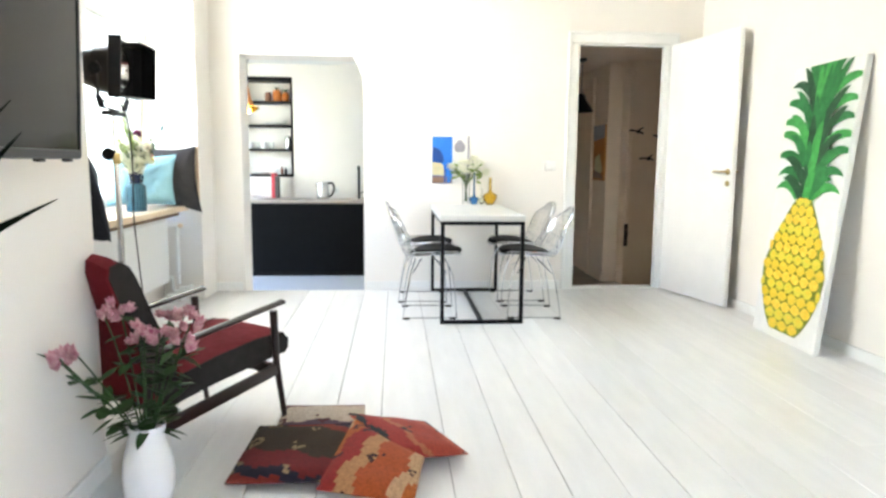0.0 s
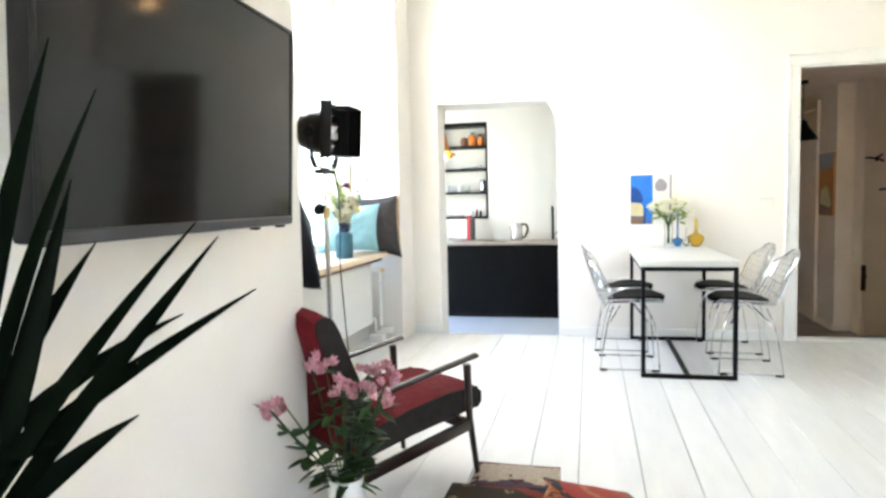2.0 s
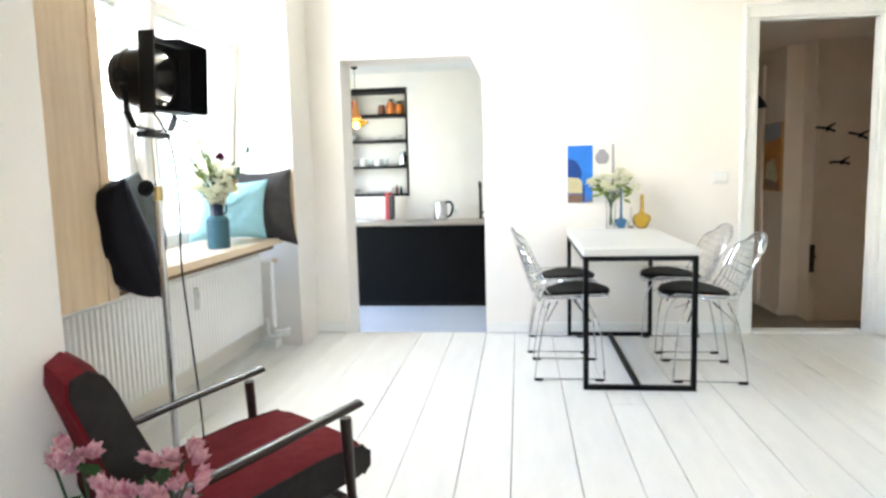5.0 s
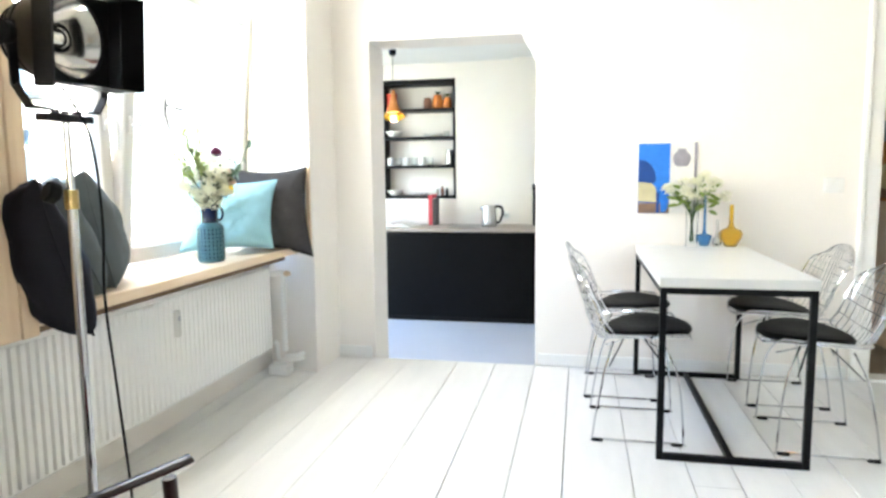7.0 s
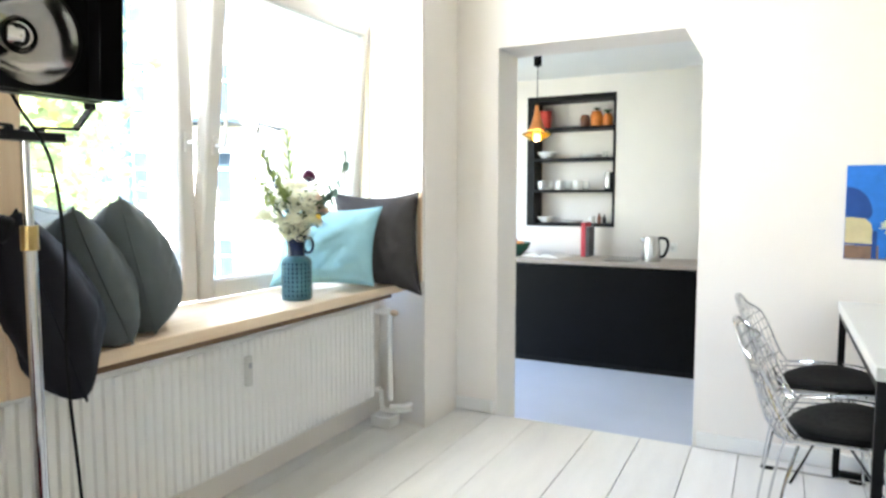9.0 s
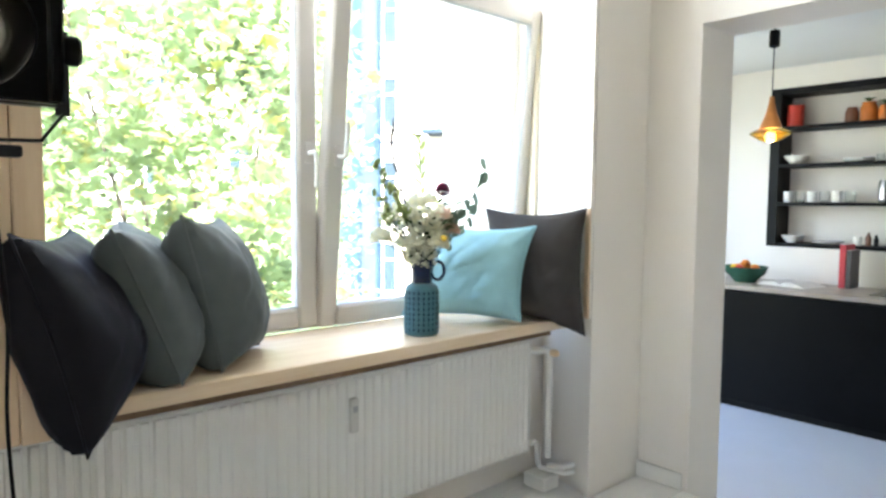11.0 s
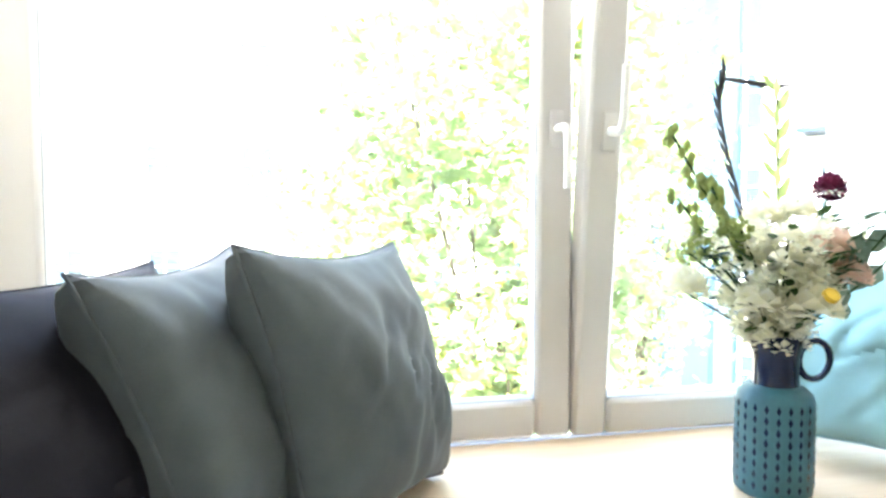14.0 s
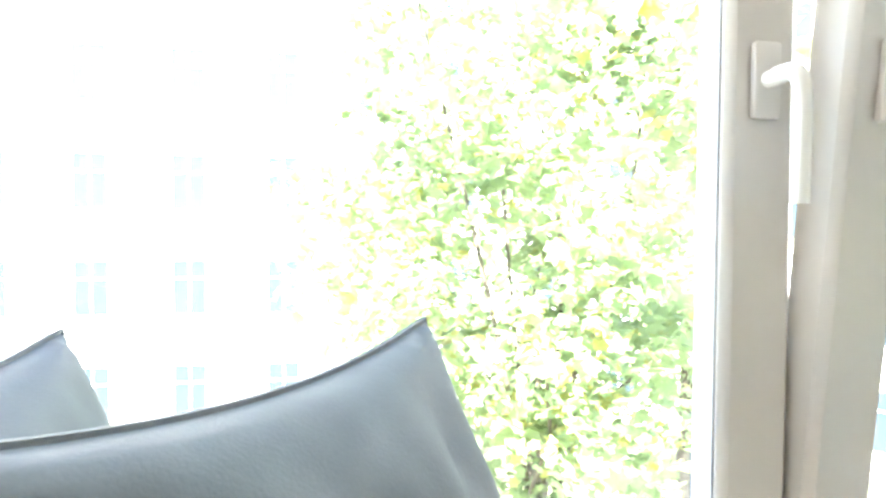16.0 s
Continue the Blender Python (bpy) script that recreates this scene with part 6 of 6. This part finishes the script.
part("spout", lathe(B(), [(0.02, 0), (0.012, 0.03), (0.01, 0.03)], 10, m=Matrix.Translation((-0.062, 0, 0.175)) @ pose(0, 0, 0, 0, -60, 0)), STEEL, kt)
bw = thing("fruit_bowl", pose(-2.07, 8.36, CT), "dark green bowl filled with fruit", "bowl")
part("bowl", lathe(B(), [(r * 1.9, z * 2.0) for r, z in bowl], 28), GREENB, bw)
for k in range(7):
    a = k * 0.9
    solid("fruit", lathe(B(), [(0, -0.036), (0.02, -0.032), (0.035, -0.01), (0.035, 0.012), (0.018, 0.032), (0, 0.03)], 14), (ORANGE, P_YEL, REDP)[k % 3], pose(-2.07 + (0.075 * math.cos(a) if k < 6 else 0), 8.36 + (0.075 * math.sin(a) if k < 6 else 0), CT + (0.10 if k < 6 else 0.135)), ("ripe orange in the bowl", "yellow lemon in the bowl", "red apple in the bowl")[k % 3], "fruit", "fruit in the bowl")
fc = thing("kitchen_tap", pose(-0.405, 8.52, CT), "slim black kitchen tap", "tap")
part("column", tube(B(), [(0, 0, 0), (0, 0, 0.40)], 0.016, 12), BLACKM, fc)
part("spout", tube(B(), smoothline([(0, 0, 0.37), (0, -0.05, 0.40), (0, -0.14, 0.40), (0, -0.17, 0.36)], 5), 0.011, 10), BLACKM, fc)
part("lever", tube(B(), [(0.012, 0, 0.06), (0.06, 0, 0.09)], 0.006, 8), BLACKM, fc)
bm = B()
box(bm, -1.22, -0.95, 8.24, 8.60, CT, CT + 0.004, 0.002)
solid("glass_hob", bm, SCREEN, pose(0, 0, 0), "flat black glass hob set on the worktop", "hob")
so = thing("wall_socket", pose(-0.72, KY, 0.74), "white plastic wall socket above the worktop", "socket")
bm = B()
box(bm, -0.04, 0.04, -0.01, -0.0005, -0.04, 0.04, 0.004, 2)
part("plate", bm, PLASW, so)
part("plug", lathe(B(), [(0, 0), (0.02, 0), (0.02, 0.03), (0.01, 0.045), (0, 0.045)], 14, m=Matrix.Translation((0, -0.01, 0)) @ pose(0, 0, 0, 90)), GREYP, so)
pl = thing("kitchen_pendant", pose(-1.432, 7.125, 0), "small copper trumpet pendant lamp, lit", "pendant lamp")
part("shade", lathe(B(), [(0.012, 1.835), (0.016, 1.80), (0.03, 1.74), (0.052, 1.68), (0.058, 1.66), (0.056, 1.66), (0.048, 1.68), (0.026, 1.74), (0.012, 1.79)], 32), LAMPSH, pl, "copper trumpet shade")
part("glass_skirt", lathe(B(), [(0.055, 1.662), (0.105, 1.64), (0.11, 1.632), (0.095, 1.62), (0.055, 1.595), (0.04, 1.59), (0.052, 1.6), (0.09, 1.622), (0.1, 1.633), (0.055, 1.655)], 36), GLASSY, pl, "amber glass skirt")
part("bulb", lathe(B(), [(0, 1.585), (0.018, 1.59), (0.028, 1.61), (0.024, 1.64), (0.012, 1.665), (0, 1.67)], 18), BULB, pl, "glowing bulb")
part("cable", tube(B(), [(0, 0, 1.83), (0, 0, 2.309)], 0.003, 6), RUBBER, pl)
part("canopy", lathe(B(), [(0, 2.195), (0.024, 2.195), (0.028, 2.188), (0.028, 2.11), (0.012, 2.10), (0, 2.10)], 18), BLACKM, pl)
lamp("kitchen_bulb", "POINT", 0.15, pose(-1.432, 7.125, 1.57), (1, 0.65, 0.35), radius=0.03)

# ---- outside ----
gb = B()
box(gb, -400, 400, -400, 400, -6.2, -6.0)
tagged(mesh_ob("ground", gb, GROUND, False), "courtyard ground with grass and paving", "ground", "", "structure")


def facade(name, m, width, z0, z1, cols, rows, label, balcony=()):
    """A rendered house front in its own frame: local x along the front, -y towards the viewer."""
    h = thing(name, m, label, "building")
    bm = B()
    box(bm, 0, width, 0, 9, z0, z1)
    part("wall", bm, FACADE, h)
    bm = B()
    box(bm, -0.3, width + 0.3, -0.35, 9.3, z1, z1 + 0.35, 0.05)
    part("cornice", bm, FACADE, h)
    bm = B()
    v = [bm.verts.new(p) for p in ((-0.3, -0.3, z1 + 0.35), (width + 0.3, -0.3, z1 + 0.35), (width + 0.3, 9.3, z1 + 0.35), (-0.3, 9.3, z1 + 0.35), (0.5, 4.5, z1 + 3.4), (width - 0.5, 4.5, z1 + 3.4))]
    for q in ((0, 1, 5, 4), (2, 3, 4, 5), (0, 4, 3), (1, 2, 5)):
        bm.faces.new([v[k] for k in q])
    part("roof", bm, ROOFM, h)
    dx, dz = width / cols, (z1 - z0 - 0.8) / rows
    gm = sm = fm = None
    for j in range(rows):
        bm = B()
        box(bm, 0.0, width, -0.09, -0.001, z0 + 0.5 + dz * j - 0.12, z0 + 0.5 + dz * j + 0.02, 0.02)
        part("string_course", bm, FACADE, h)
        for i in range(cols):
            x, z = dx * (i + 0.5), z0 + 0.9 + dz * j
            if gm is None:
                bm = B()
                box(bm, -0.5, 0.5, -0.012, -0.004, 0, 1.75)
                w = part("window", bm, FGLASS, h)
                gm = w.data
                bm = frame_bm(-0.56, 0.56, -0.06, 1.81, 0.06, 0, 0.05, 0)
                box(bm, 0, 0.04, -0.03, 0.03, 0, 1.75)
                box(bm, 0, 0.04, -0.5, 0.5, 1.15, 1.21)
                bmesh.ops.transform(bm, matrix=pose(0, 0, 0, 0, 0, -90), verts=bm.verts)
                f = part("window_frame", bm, PVC, w)
                fm = f.data
            else:
                w = new("window", gm)
                w.parent = h
                f = new("window_frame", fm)
                f.parent = w
            w.matrix_basis = pose(x, 0, z)
            if (i, j) in balcony:
                bm = B()
                box(bm, x - 1.0, x + 1.0, -1.1, -0.002, z - 0.35, z - 0.2, 0.02)
                for q in range(2):
                    box(bm, x - 1.0, x + 1.0, -1.1, -1.06, z + 0.15 + 0.45 * q, z + 0.2 + 0.45 * q)
                for q in range(11):
                    box(bm, x - 1.0 + 0.198 * q, x - 0.975 + 0.198 * q, -1.09, -1.065, z - 0.2, z + 0.62)
                part("balcony", bm, BLUEST, h)
    return h


facade("apartment_building", pose(-27.5, 12.5, 0, 0, 0, 35), 22, -6, 13, 8, 6, "pale rendered apartment building with tall windows", ((1, 2), (1, 1), (4, 3)))
facade("rear_building", pose(-24, -14, 0, 0, 0, 90), 36, -6, 12, 12, 5, "long pale rendered building behind the trees")
tw = thing("lift_tower", pose(-17.5, 13.5, -6, 0, 0, 35), "blue steel and glass lift tower", "tower")
for x in (0, 1.7):
    for y in (0, 1.7):
        part("post", box(B(), x, x + 0.12, y, y + 0.12, 0, 15), BLUEST, tw)
for k in range(12):
    z = 0.6 + 1.25 * k
    bm = frame_bm(0.121, 1.699, 0.121, 1.699, 0.05, 0, 0.08, 0)
    bmesh.ops.transform(bm, matrix=Matrix.Translation((0, 0, z)) @ Matrix(((0, 1, 0, 0), (0, 0, 1, 0), (1, 0, 0, 0), (0, 0, 0, 1))), verts=bm.verts)
    part("ring_beam", bm, BLUEST, tw)
for x0, x1, y0, y1 in ((0.125, 1.695, 0.05, 0.06), (0.05, 0.06, 0.125, 1.695), (0.125, 1.695, 1.75, 1.76), (1.75, 1.76, 0.125, 1.695)):
    part("glazing", box(B(), x0, x1, y0, y1, 0.5, 14.6), TGLASS, tw)


def tree(name, m, trunk_h, crown, count, seed, label, leaf=0.15):
    """A maple: tapered trunk, limbs, and a crown of lobed leaves set in clumps with gaps."""
    r = random.Random(seed)
    t = thing(name, m, label, "tree")
    part("trunk", tube(B(), smoothline([(0, 0, 0), (0.08, 0.05, trunk_h * 0.4), (0.0, 0.12, trunk_h * 0.8), (0.1, 0.1, trunk_h * 1.25)], 5), 0.19, 12, r1=0.05), BARK, t)
    c, rad = Vector(crown[0]), Vector(crown[1])
    clumps = []
    while len(clumps) < 120:
        d = Vector((r.uniform(-1, 1), r.uniform(-1, 1), r.uniform(-1, 1)))
        if 0.25 < d.length < 1:
            clumps.append(c + Vector((d.x * rad.x, d.y * rad.y, d.z * rad.z)))
    for k in range(14):
        e = clumps[k * 7]
        s = Vector((0.03, 0.1, trunk_h * r.uniform(0.6, 1.1)))
        mid_ = (s + e) / 2 + Vector((r.uniform(-0.3, 0.3), r.uniform(-0.3, 0.3), -0.2))
        part("limb", tube(B(), smoothline([s, mid_, e], 5), 0.04, 7, r1=0.01), BARK, t)
    lobes = [(0.0, -0.5), (0.20, -0.32), (0.52, -0.28), (0.36, -0.02), (0.50, 0.28), (0.20, 0.18), (0.0, 0.58), (-0.20, 0.18), (-0.50, 0.28), (-0.36, -0.02), (-0.52, -0.28), (-0.20, -0.32)]
    for nm, mt, frac in (("crown", MAPLE, 0.88), ("turning_leaves", MAPLEY, 0.12)):
        vs, fs = [], []
        for k in range(int(count * frac)):
            cl = r.choice(clumps)
            p = cl + Vector((r.gauss(0, 0.33), r.gauss(0, 0.33), r.gauss(0, 0.20)))
            q = Euler((r.gauss(0, 0.55), r.gauss(0, 0.55) + 0.25, r.uniform(0, 6.28))).to_matrix()
            s = leaf * r.uniform(0.7, 1.3)
            b0 = len(vs)
            vs.append(p)
            vs.extend(p + q @ Vector((x * s, y * s, -0.10 * s * (abs(x) * 2) ** 2)) for x, y in lobes)
            fs.extend((b0, b0 + 1 + i, b0 + 1 + (i + 1) % 12) for i in range(12))
        me = bpy.data.meshes.new(nm)
        me.from_pydata([tuple(v) for v in vs], [], fs)
        me.materials.append(mt)
        o = new(nm, me)
        o.parent = t
        tagged(o, kind="stuff")
    return t


tree("maple_tree", pose(-8.0, 6.15, -6), 5.0, ((0.0, 0.0, 7.2), (2.4, 2.15, 4.0)), 11500, 5, "leafy green maple tree in the courtyard", 0.155)
tree("maple_tree", pose(-12.0, 10.1, -6), 5.2, ((0, 0, 7.4), (1.5, 0.8, 4.0)), 5000, 8, "slender green maple tree behind the first", 0.14)
tree("maple_tree", pose(-17.5, 5.6, -6), 4.6, ((0, 0, 5.8), (2.4, 2.0, 3.0)), 4500, 12, "green maple tree at the far side of the courtyard", 0.18)

# ---- floorboards ----
seams = [-1.02 - 0.24 * k for k in range(6, 0, -1)] + [-1.02, -0.70, -0.465, -0.225, -0.02, 0.24, 0.46, 0.635, 0.83, 1.03, 1.24] + [1.24 + 0.215 * k for k in range(1, 8)]
seams = [s for s in seams if -2.48 < s < XE - 0.05]
seams = [-2.49] + seams + [XE - 0.003]
floor_ob = bpy.data.objects["floor"]
pr = random.Random(11)
for a, b in zip(seams, seams[1:]):
    if b - a < 0.03:
        continue
    y0 = YS + 0.003
    cuts = [pr.uniform(1.2, 4.6)] if pr.random() < 0.45 else []
    g = pr.uniform(0.0010, 0.0027)
    for y1 in cuts + [YN - 0.004]:
        bm = B()
        dz = pr.uniform(-0.0012, 0.0)
        box(bm, a + g, b - g * 0.6, y0 + 0.0008, y1 - 0.0008, -0.0115, dz, 0.0012)
        o = part("plank", bm, PLANK, floor_ob)
        y0 = y1
